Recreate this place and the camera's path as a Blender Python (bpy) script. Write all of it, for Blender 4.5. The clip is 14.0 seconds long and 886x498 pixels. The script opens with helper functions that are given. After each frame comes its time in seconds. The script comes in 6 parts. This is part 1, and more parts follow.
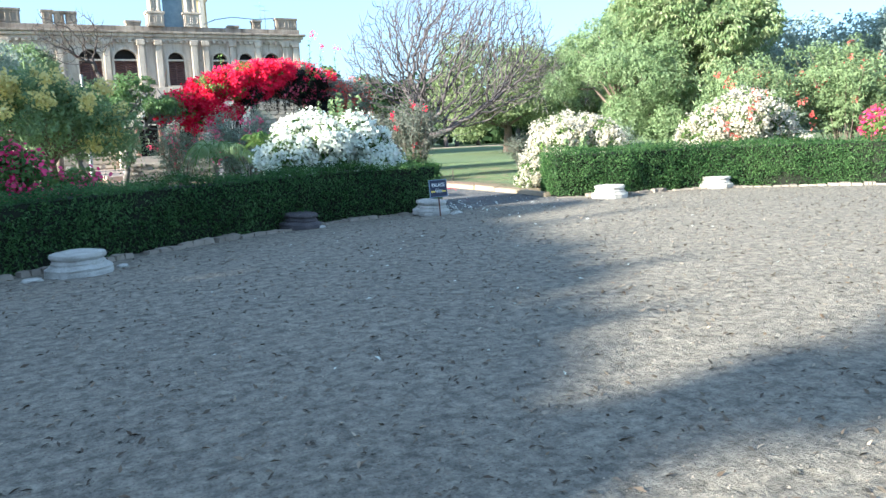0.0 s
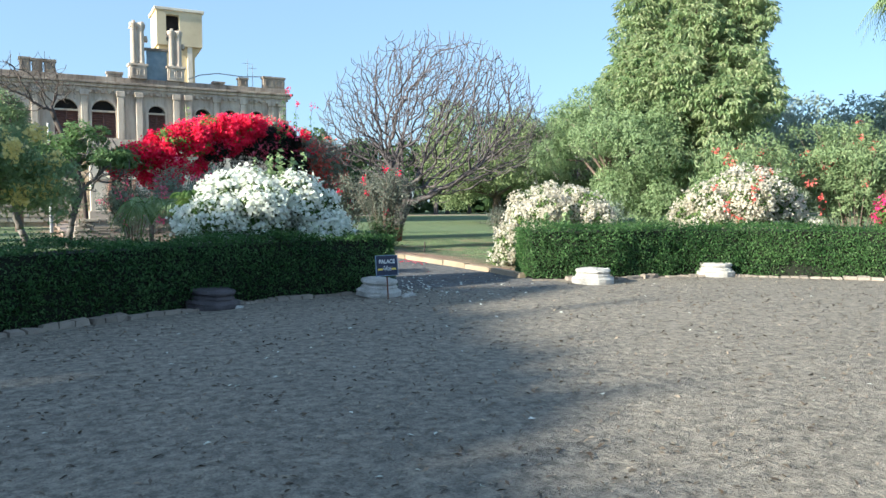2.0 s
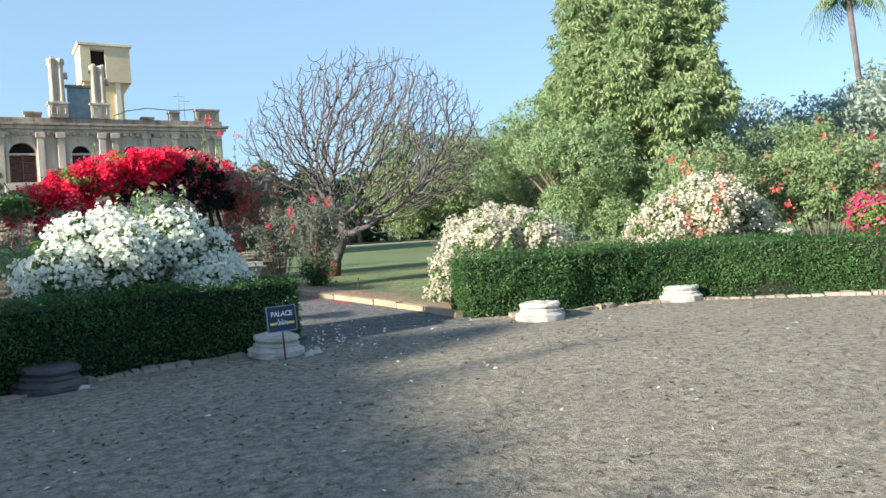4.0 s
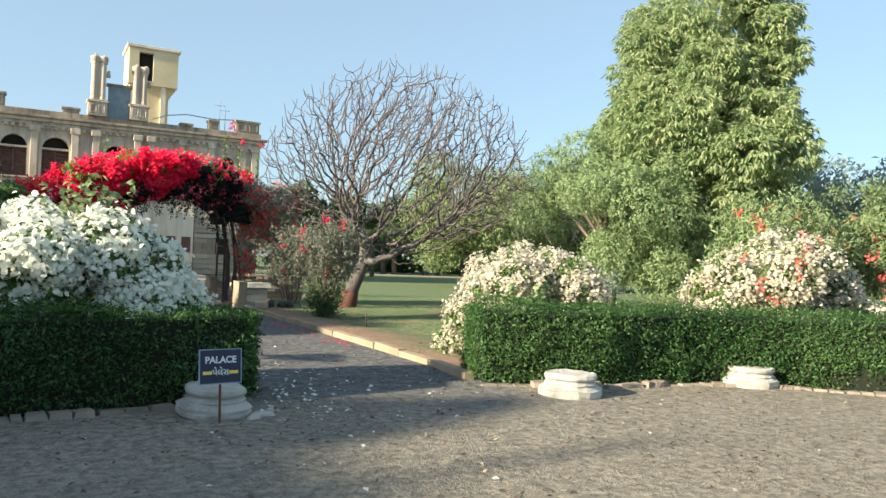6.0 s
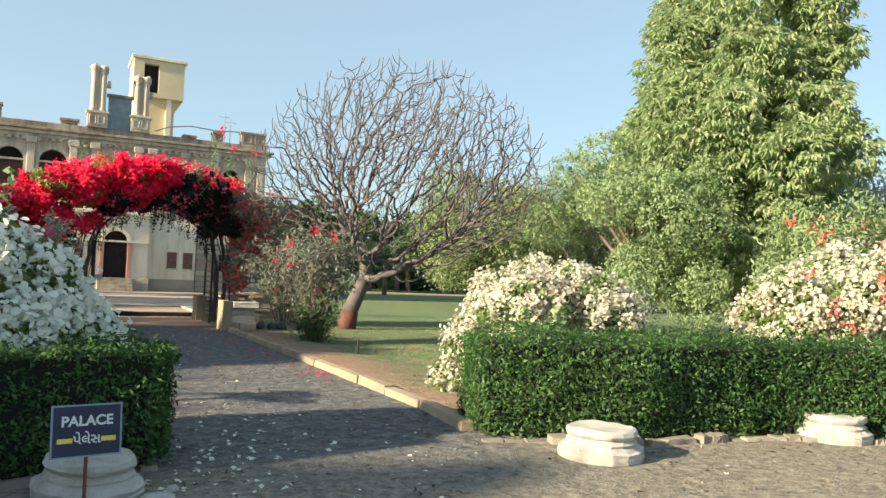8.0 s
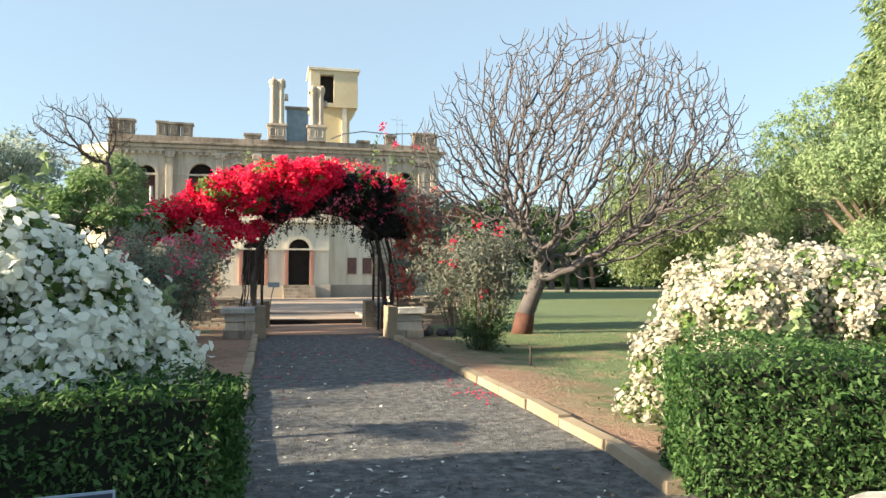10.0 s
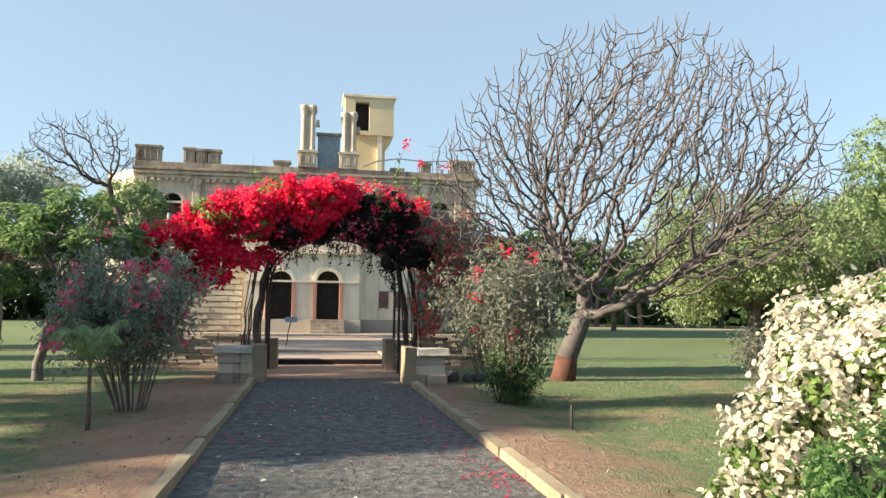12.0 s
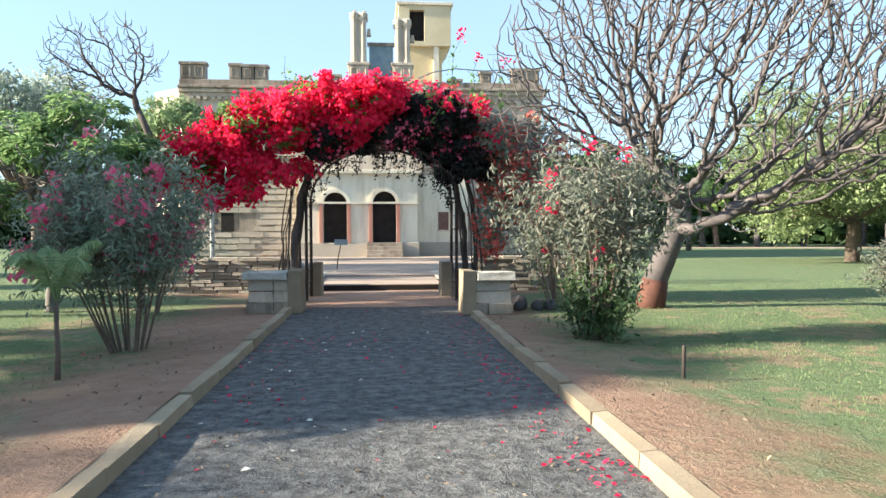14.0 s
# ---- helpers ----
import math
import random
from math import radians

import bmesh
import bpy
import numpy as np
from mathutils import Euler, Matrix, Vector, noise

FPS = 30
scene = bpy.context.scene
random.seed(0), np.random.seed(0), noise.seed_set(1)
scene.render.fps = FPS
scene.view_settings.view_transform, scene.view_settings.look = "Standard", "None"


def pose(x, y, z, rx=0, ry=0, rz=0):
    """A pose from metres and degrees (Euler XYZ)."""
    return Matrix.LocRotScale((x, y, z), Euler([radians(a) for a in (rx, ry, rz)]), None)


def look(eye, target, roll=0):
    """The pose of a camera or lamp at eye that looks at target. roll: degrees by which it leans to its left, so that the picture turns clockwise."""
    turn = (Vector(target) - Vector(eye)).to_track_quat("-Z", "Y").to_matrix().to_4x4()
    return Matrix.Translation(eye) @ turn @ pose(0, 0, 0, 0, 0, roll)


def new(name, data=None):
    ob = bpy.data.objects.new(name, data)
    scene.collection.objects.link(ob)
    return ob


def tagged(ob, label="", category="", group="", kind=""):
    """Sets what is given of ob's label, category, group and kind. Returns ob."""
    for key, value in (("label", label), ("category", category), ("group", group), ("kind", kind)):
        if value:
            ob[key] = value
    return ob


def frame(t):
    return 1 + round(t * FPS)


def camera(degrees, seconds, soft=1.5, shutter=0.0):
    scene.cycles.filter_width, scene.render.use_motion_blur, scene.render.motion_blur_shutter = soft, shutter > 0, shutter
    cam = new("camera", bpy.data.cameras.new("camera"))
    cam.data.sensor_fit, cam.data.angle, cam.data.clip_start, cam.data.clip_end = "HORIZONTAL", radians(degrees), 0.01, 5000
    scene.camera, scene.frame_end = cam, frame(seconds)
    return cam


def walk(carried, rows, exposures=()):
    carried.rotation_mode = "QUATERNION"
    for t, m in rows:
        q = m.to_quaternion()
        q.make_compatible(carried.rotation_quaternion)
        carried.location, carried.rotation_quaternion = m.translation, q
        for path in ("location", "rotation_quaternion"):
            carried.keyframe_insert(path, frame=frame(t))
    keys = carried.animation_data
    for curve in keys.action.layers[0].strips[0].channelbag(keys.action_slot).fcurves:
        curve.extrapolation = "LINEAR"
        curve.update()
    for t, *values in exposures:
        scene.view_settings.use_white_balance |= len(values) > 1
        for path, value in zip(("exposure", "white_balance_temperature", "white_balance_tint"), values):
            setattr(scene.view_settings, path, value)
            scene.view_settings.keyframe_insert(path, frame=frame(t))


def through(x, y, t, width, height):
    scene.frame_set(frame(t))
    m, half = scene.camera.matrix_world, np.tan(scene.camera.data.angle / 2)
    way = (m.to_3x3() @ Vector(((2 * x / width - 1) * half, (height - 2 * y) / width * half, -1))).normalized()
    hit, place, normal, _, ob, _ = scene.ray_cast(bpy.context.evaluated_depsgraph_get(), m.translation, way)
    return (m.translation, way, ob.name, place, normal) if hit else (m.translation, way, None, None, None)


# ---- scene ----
cam = camera(60.8, 14.0)
PATH = [
    (0, (0.694, -0.065, 1.519), (1.61, 1.687, 1.22), -2.5),
    (0.5, (1.174, 0.373, 1.485), (2.095, 2.136, 1.279), -0.9),
    (1, (1.586, 0.916, 1.434), (2.617, 2.611, 1.183), -0.8),
    (1.5, (1.984, 1.352, 1.502), (2.975, 3.078, 1.301), -1.0),
    (2, (2.415, 1.695, 1.529), (3.36, 3.453, 1.404), 0.0),
    (2.5, (2.873, 2.075, 1.511), (3.797, 3.842, 1.349), -2.9),
    (3, (3.295, 2.387, 1.537), (4.278, 4.117, 1.341), -0.5),
    (3.5, (3.669, 2.811, 1.541), (4.727, 4.503, 1.409), -2.0),
    (4, (4.096, 3.303, 1.582), (5.131, 5.013, 1.521), -3.3),
    (4.2, (4.22, 3.47, 1.586), (5.265, 5.175, 1.567), -2.1),
    (6.3, (5.927, 5.544, 1.591), (6.847, 7.319, 1.64), 2.9),
    (6.5, (6.073, 5.698, 1.581), (6.972, 7.483, 1.647), 3.4),
    (7, (6.414, 6.168, 1.594), (7.292, 7.963, 1.679), 4.7),
    (7.5, (6.81, 6.67, 1.584), (7.662, 8.476, 1.685), 1.4),
    (8, (7.049, 7.213, 1.579), (7.949, 8.997, 1.66), 2.3),
    (8.5, (7.265, 7.668, 1.607), (7.955, 9.542, 1.706), 3.3),
    (8.7, (7.422, 7.867, 1.58), (8.066, 9.758, 1.663), 1.6),
    (10.8, (8.41, 10.127, 1.612), (8.812, 12.085, 1.67), 1.0),
    (11, (8.52, 10.365, 1.638), (8.943, 12.32, 1.669), 1.7),
    (11.5, (8.774, 11.058, 1.647), (9.13, 13.019, 1.819), 2.8),
    (12, (9.003, 11.717, 1.609), (9.337, 13.683, 1.767), 0.7),
    (12.5, (9.135, 12.395, 1.574), (9.319, 14.386, 1.622), 2.6),
    (13, (9.251, 13.052, 1.531), (9.429, 15.042, 1.619), 1.9),
    (13.5, (9.263, 13.588, 1.451), (9.49, 15.574, 1.508), -0.7),
    (14, (9.417, 14.248, 1.485), (9.588, 16.24, 1.44), -0.2),
]
walk(cam, [(t, look(eye, target, roll)) for t, eye, target, roll in PATH],
     [(0.0, 2.25, 5000, 6), (0.6, 1.85, 5050, 6), (4.0, 1.6, 5300, 6), (6.5, 1.63, 6000, 6), (8.5, 1.69, 6200, 4), (11.0, 1.88, 6150, 9), (11.5, 1.64, 6150, 9), (12.5, 1.77, 6000, 6), (13.5, 1.86, 5900, 7), (14.0, 2.08, 5550, 7)])

# ---- world and light ----
SUN_EL, SUN_AZ = radians(20.0), radians(-94.0)   # low sun from -x, a little from the forecourt's side
world = bpy.data.worlds.new("sky")
scene.world = world
world.use_nodes = True
wn = world.node_tree
sky = wn.nodes.new("ShaderNodeTexSky")
sky.sky_type, sky.sun_disc = "NISHITA", False
sky.sun_elevation, sky.sun_rotation = SUN_EL, SUN_AZ
sky.air_density, sky.dust_density, sky.ozone_density = 1.0, 1.0, 2.6
wn.nodes["Background"].inputs[1].default_value = 0.09
haze = wn.nodes.new("ShaderNodeMix")
haze.data_type = "RGBA"
haze.inputs[0].default_value = 0.6
haze.inputs[7].default_value = (2.05, 2.36, 2.34, 1)
wn.links.new(sky.outputs[0], haze.inputs[6])
wn.links.new(haze.outputs[2], wn.nodes["Background"].inputs[0])
sun = new("sun", bpy.data.lights.new("sun", "SUN"))
sun.data.energy, sun.data.angle, sun.data.color = 5.0, radians(1.2), (1.0, 0.79, 0.52)
sun.matrix_world = look((0, 0, 0), (-math.sin(SUN_AZ) * math.cos(SUN_EL), -math.cos(SUN_AZ) * math.cos(SUN_EL), -math.sin(SUN_EL)))

# ---- materials ----
def nodes_of(name):
    m = bpy.data.materials.new(name)
    m.use_nodes = True
    nt = m.node_tree
    return m, nt, nt.nodes["Principled BSDF"]


def ramp(nt, fac, stops):
    r = nt.nodes.new("ShaderNodeValToRGB")
    el = r.color_ramp.elements
    while len(el) < len(stops):
        el.new(0.5)
    for e, (p, c) in zip(el, stops):
        e.position, e.color = p, (*c, 1)
    nt.links.new(fac, r.inputs[0])
    return r.outputs[0]


def noise_tex(nt, scale, detail=4.0, rough=0.6, coords="Object"):
    tc = nt.nodes.new("ShaderNodeTexCoord")
    n = nt.nodes.new("ShaderNodeTexNoise")
    n.inputs["Scale"].default_value, n.inputs["Detail"].default_value, n.inputs["Roughness"].default_value = scale, detail, rough
    nt.links.new(tc.outputs[coords], n.inputs["Vector"])
    return n.outputs["Fac"]


def mixc(nt, fac, a, b, mode="MIX"):
    m = nt.nodes.new("ShaderNodeMix")
    m.data_type, m.blend_type = "RGBA", mode
    for v, i in ((fac, 0), (a, 6), (b, 7)):
        if isinstance(v, (int, float)):
            m.inputs[i].default_value = v
        elif isinstance(v, tuple):
            m.inputs[i].default_value = (*v, 1)
        else:
            nt.links.new(v, m.inputs[i])
    return m.outputs[2]


def bump(nt, p, height, strength, dist):
    b = nt.nodes.new("ShaderNodeBump")
    b.inputs["Strength"].default_value, b.inputs["Distance"].default_value = strength, dist
    nt.links.new(height, b.inputs["Height"])
    nt.links.new(b.outputs[0], p.inputs["Normal"])


def stone_mat(name, dark, mid, light, scale=1.0, rough=0.85, relief=0.02, per_piece=0.0):
    """Weathered mineral surface: stains a metre wide, grain a centimetre wide."""
    m, nt, p = nodes_of(name)
    big = ramp(nt, noise_tex(nt, 0.7 * scale, 5), [(0.3, dark), (0.5, mid), (0.72, light)])
    fine = noise_tex(nt, 22 * scale, 5, 0.7)
    c = mixc(nt, 0.35, big, ramp(nt, fine, [(0.3, dark), (0.7, light)]))
    if per_piece:
        oi = nt.nodes.new("ShaderNodeObjectInfo")
        c = mixc(nt, per_piece, c, ramp(nt, oi.outputs["Random"], [(0, dark), (1, light)]))
    nt.links.new(c, p.inputs["Base Color"])
    p.inputs["Roughness"].default_value = rough
    bump(nt, p, fine, 0.6, relief)
    return m


def streaked(m, amount=0.45):
    """Rain streaks down a wall: tall narrow stains over the base colour."""
    nt = m.node_tree
    p = nt.nodes["Principled BSDF"]
    tc = nt.nodes.new("ShaderNodeTexCoord")
    mp = nt.nodes.new("ShaderNodeMapping")
    mp.inputs["Scale"].default_value = (2.6, 2.6, 0.22)
    n = nt.nodes.new("ShaderNodeTexNoise")
    n.inputs["Scale"].default_value, n.inputs["Detail"].default_value, n.inputs["Roughness"].default_value = 1.0, 6.0, 0.7
    nt.links.new(tc.outputs["Object"], mp.inputs[0])
    nt.links.new(mp.outputs[0], n.inputs["Vector"])
    stain = ramp(nt, n.outputs["Fac"], [(0.36, (0.42, 0.37, 0.33)), (0.5, (0.85, 0.82, 0.8)), (0.62, (1, 1, 1))])
    old = p.inputs["Base Color"].links[0].from_socket
    nt.links.new(mixc(nt, amount * 1.6, old, stain, "MULTIPLY"), p.inputs["Base Color"])
    return m


def leaf_mat(name, stops, through=0.35, rough=0.5):
    """Leaves or petals: colour varies leaf by leaf; some light passes through."""
    m, nt, p = nodes_of(name)
    g = nt.nodes.new("ShaderNodeNewGeometry")
    c = ramp(nt, g.outputs["Random Per Island"], stops)
    c = mixc(nt, 0.3, c, ramp(nt, noise_tex(nt, 0.9, 3), [(0.35, stops[0][1]), (0.65, stops[-1][1])]))
    nt.links.new(c, p.inputs["Base Color"])
    p.inputs["Roughness"].default_value = rough
    p.inputs["Specular IOR Level"].default_value = 0.2
    t = nt.nodes.new("ShaderNodeBsdfTranslucent")
    nt.links.new(c, t.inputs[0])
    mx = nt.nodes.new("ShaderNodeMixShader")
    mx.inputs[0].default_value = through
    nt.links.new(p.outputs[0], mx.inputs[1])
    nt.links.new(t.outputs[0], mx.inputs[2])
    nt.links.new(mx.outputs[0], nt.nodes["Material Output"].inputs[0])
    return m


def plain_mat(name, a, b, scale=8.0, rough=0.6, metal=0.0, relief=0.003):
    m, nt, p = nodes_of(name)
    f = noise_tex(nt, scale, 5)
    nt.links.new(ramp(nt, f, [(0.3, a), (0.7, b)]), p.inputs["Base Color"])
    p.inputs["Roughness"].default_value, p.inputs["Metallic"].default_value = rough, metal
    bump(nt, p, f, 0.5, relief)
    return m


HEDGE_LEAF = leaf_mat("hedge_leaf", [(0, (0.018, 0.05, 0.018)), (0.5, (0.055, 0.135, 0.04)), (0.85, (0.115, 0.235, 0.07)), (1, (0.21, 0.34, 0.13))], 0.5, 0.45)
# Vine leaves blackened: shade in and under the arch is put into their colour.
SHADE_VINE = leaf_mat("shade_vine_leaf", [(0, (0.010, 0.013, 0.012)), (0.7, (0.020, 0.024, 0.022)), (1, (0.05, 0.045, 0.05))], 0.08, 0.7)
# Near-black hedge core: the shade between the leaves is put into its colour.
HEDGE_CORE = plain_mat("hedge_inner_shade", (0.005, 0.008, 0.004), (0.012, 0.016, 0.007), 14, 0.95)
GREEN_LEAF = leaf_mat("green_leaf", [(0, (0.05, 0.11, 0.03)), (0.5, (0.11, 0.19, 0.05)), (1, (0.22, 0.30, 0.09))])
BIG_LEAF = leaf_mat("mast_leaf", [(0, (0.18, 0.28, 0.13)), (0.5, (0.31, 0.42, 0.20)), (1, (0.56, 0.59, 0.37))], 0.45)
PALE_LEAF = leaf_mat("pale_leaf", [(0, (0.17, 0.25, 0.12)), (0.5, (0.24, 0.335, 0.16)), (1, (0.32, 0.40, 0.21))])
FEATHER_LEAF = leaf_mat("feather_leaf", [(0, (0.19, 0.285, 0.135)), (0.5, (0.275, 0.38, 0.185)), (1, (0.38, 0.47, 0.27))], 0.45)
OLEANDER_LEAF = leaf_mat("oleander_leaf", [(0, (0.12, 0.175, 0.12)), (0.5, (0.24, 0.30, 0.225)), (1, (0.42, 0.46, 0.38))], 0.45)
LUSH_LEAF = leaf_mat("lush_leaf", [(0, (0.11, 0.20, 0.085)), (0.5, (0.20, 0.32, 0.125)), (1, (0.34, 0.46, 0.22))], 0.45)
GREY_LEAF = leaf_mat("grey_leaf", [(0, (0.15, 0.21, 0.16)), (0.5, (0.27, 0.33, 0.26)), (1, (0.44, 0.48, 0.40))])
FRESH_LEAF = leaf_mat("fresh_leaf", [(0, (0.09, 0.19, 0.05)), (0.5, (0.17, 0.31, 0.08)), (1, (0.30, 0.44, 0.15))], 0.45)
LAWN_TREE_LEAF = leaf_mat("lawn_tree_leaf", [(0, (0.13, 0.19, 0.08)), (0.5, (0.23, 0.30, 0.135)), (1, (0.34, 0.40, 0.21))], 0.4)
# Pale grey leaf colour carries the distance haze; the air itself is clear.
HAZE_PALED_LEAF = leaf_mat("haze_paled_leaf", [(0, (0.22, 0.29, 0.24)), (0.5, (0.33, 0.40, 0.34)), (1, (0.46, 0.51, 0.44))], 0.45)
DULL_LEAF = leaf_mat("dull_leaf", [(0, (0.09, 0.115, 0.09)), (0.5, (0.165, 0.19, 0.155)), (1, (0.30, 0.315, 0.265))], 0.4)
# Duller, lighter green: haze painted into the garden-edge leaves.
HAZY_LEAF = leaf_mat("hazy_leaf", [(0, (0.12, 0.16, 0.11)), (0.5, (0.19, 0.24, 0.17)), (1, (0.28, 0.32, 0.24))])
FAR_LEAF = leaf_mat("far_leaf", [(0, (0.03, 0.065, 0.03)), (0.5, (0.065, 0.12, 0.05)), (1, (0.13, 0.19, 0.08))])
WHITE_PETAL = leaf_mat("white_petal", [(0, (0.76, 0.79, 0.70)), (0.5, (0.86, 0.88, 0.80)), (1, (0.90, 0.91, 0.86))], 0.4, 0.8)
CREAM_PETAL = leaf_mat("cream_petal", [(0, (0.57, 0.53, 0.43)), (0.5, (0.66, 0.625, 0.53)), (1, (0.74, 0.71, 0.63))], 0.5, 0.8)
RED_PETAL = leaf_mat("red_petal", [(0, (0.80, 0.006, 0.075)), (0.6, (0.92, 0.015, 0.11)), (1, (0.94, 0.09, 0.20))], 0.5, 0.8)
PINK_PETAL = leaf_mat("pink_petal", [(0, (0.76, 0.06, 0.19)), (0.5, (0.86, 0.13, 0.28)), (1, (0.92, 0.28, 0.42))], 0.4)
MAGENTA_PETAL = leaf_mat("magenta_petal", [(0, (0.62, 0.02, 0.16)), (0.5, (0.74, 0.05, 0.22)), (1, (0.84, 0.15, 0.32))], 0.4)
CORAL_PETAL = leaf_mat("coral_petal", [(0, (0.62, 0.09, 0.08)), (0.5, (0.75, 0.16, 0.13)), (1, (0.80, 0.28, 0.24))], 0.4)
YELLOW_PETAL = leaf_mat("yellow_petal", [(0, (0.66, 0.56, 0.18)), (1, (0.82, 0.75, 0.38))], 0.4)
DRY_LEAF = leaf_mat("dry_leaf", [(0, (0.035, 0.026, 0.02)), (0.7, (0.09, 0.065, 0.045)), (0.88, (0.24, 0.17, 0.11)), (1, (0.50, 0.43, 0.33))], 0.05)
GRASS = leaf_mat("grass_blade", [(0, (0.10, 0.17, 0.065)), (0.6, (0.18, 0.27, 0.11)), (1, (0.30, 0.35, 0.18))], 0.3)
BARK = stone_mat("bark", (0.06, 0.05, 0.045), (0.15, 0.11, 0.09), (0.26, 0.20, 0.16), 3.0, 0.9, 0.02)
PALE_BARK = stone_mat("pale_bark", (0.045, 0.040, 0.044), (0.095, 0.083, 0.088), (0.18, 0.157, 0.157), 3.0, 0.85, 0.01)
GREY_BARK = stone_mat("grey_bark", (0.07, 0.063, 0.062), (0.145, 0.132, 0.128), (0.25, 0.23, 0.22), 4.0, 0.85, 0.01)
VINE_WOOD = stone_mat("vine_wood", (0.028, 0.023, 0.022), (0.065, 0.053, 0.048), (0.13, 0.105, 0.092), 4.0, 0.9, 0.01)
OCHRE_PAINT = plain_mat("ochre_trunk_paint", (0.075, 0.03, 0.022), (0.12, 0.05, 0.036), 9, 0.85)
SAND = stone_mat("sandstone", (0.44, 0.37, 0.305), (0.62, 0.54, 0.445), (0.70, 0.63, 0.535), 0.8, 0.9, 0.03)
SAND_BLOCK = stone_mat("sandstone_block", (0.24, 0.21, 0.175), (0.41, 0.365, 0.31), (0.53, 0.48, 0.405), 0.8, 0.9, 0.03, 0.35)
SAND_DARK = stone_mat("sandstone_parapet", (0.17, 0.145, 0.125), (0.35, 0.30, 0.25), (0.50, 0.44, 0.36), 1.0, 0.9, 0.03)
PLASTER = stone_mat("cream_plaster", (0.66, 0.60, 0.49), (0.76, 0.71, 0.59), (0.80, 0.765, 0.66), 0.6, 0.8, 0.005)
TOWER_CREAM = stone_mat("tower_cream_paint", (0.50, 0.42, 0.27), (0.62, 0.54, 0.36), (0.70, 0.62, 0.44), 0.6, 0.8, 0.005)
YELLOW_PLASTER = stone_mat("yellow_plaster", (0.50, 0.38, 0.20), (0.62, 0.50, 0.28), (0.70, 0.60, 0.38), 0.6, 0.8, 0.005)
streaked(SAND, 0.42), streaked(SAND_DARK, 0.5), streaked(PLASTER, 0.25)
WHITE_STONE = stone_mat("whitewashed_stone", (0.26, 0.245, 0.22), (0.55, 0.54, 0.505), (0.72, 0.71, 0.68), 4.5, 0.85, 0.06)
KERB = stone_mat("kerb_stone", (0.16, 0.125, 0.085), (0.29, 0.23, 0.16), (0.42, 0.345, 0.245), 2.4, 0.85, 0.015, 0.25)
DARK_STONE = stone_mat("dark_stone", (0.03, 0.028, 0.035), (0.07, 0.063, 0.072), (0.15, 0.135, 0.14), 3.0, 0.9, 0.03)
EDGING = stone_mat("edging_stone", (0.13, 0.112, 0.095), (0.25, 0.215, 0.18), (0.42, 0.37, 0.31), 3.5, 0.9, 0.02, 0.4)
PINK_STONE = stone_mat("pink_pilaster_stone", (0.33, 0.14, 0.10), (0.42, 0.20, 0.15), (0.50, 0.27, 0.21), 1.0, 0.85, 0.01)
BRICK_PAVE = stone_mat("red_paving", (0.24, 0.13, 0.09), (0.36, 0.22, 0.15), (0.46, 0.31, 0.22), 1.2, 0.9, 0.01)
TERRACE = stone_mat("terrace_paving", (0.25, 0.19, 0.155), (0.34, 0.265, 0.215), (0.42, 0.34, 0.285), 1.4, 0.9, 0.01)
# Near-black for shade painted into openings and onto a step's front.
SHADE_BLACK = plain_mat("shade_black", (0.01, 0.009, 0.008), (0.025, 0.02, 0.02), 3, 0.95)
SHUTTER = plain_mat("brown_shutter", (0.10, 0.05, 0.045), (0.17, 0.09, 0.075), 6, 0.7)
BLUE_SHEET = plain_mat("blue_sheet", (0.13, 0.19, 0.25), (0.22, 0.29, 0.34), 3, 0.6)
RUST = plain_mat("red_rust", (0.09, 0.035, 0.02), (0.20, 0.085, 0.05), 22, 0.85, 0.1)
IRON = plain_mat("rusty_iron", (0.03, 0.025, 0.022), (0.08, 0.05, 0.04), 20, 0.75, 0.4)
SIGN_BLUE = plain_mat("navy_enamel", (0.008, 0.016, 0.05), (0.012, 0.024, 0.07), 10, 0.45)
SIGN_WHITE = plain_mat("white_lettering", (0.62, 0.65, 0.68), (0.75, 0.77, 0.78), 10, 0.6)
SIGN_YELLOW = plain_mat("yellow_bar", (0.78, 0.60, 0.09), (0.85, 0.70, 0.16), 10, 0.6)
SIGN_EDGE = plain_mat("pale_sign_edge", (0.18, 0.26, 0.36), (0.28, 0.36, 0.45), 10, 0.6)
METAL = plain_mat("grey_pole", (0.30, 0.31, 0.32), (0.42, 0.43, 0.43), 12, 0.5, 0.6)


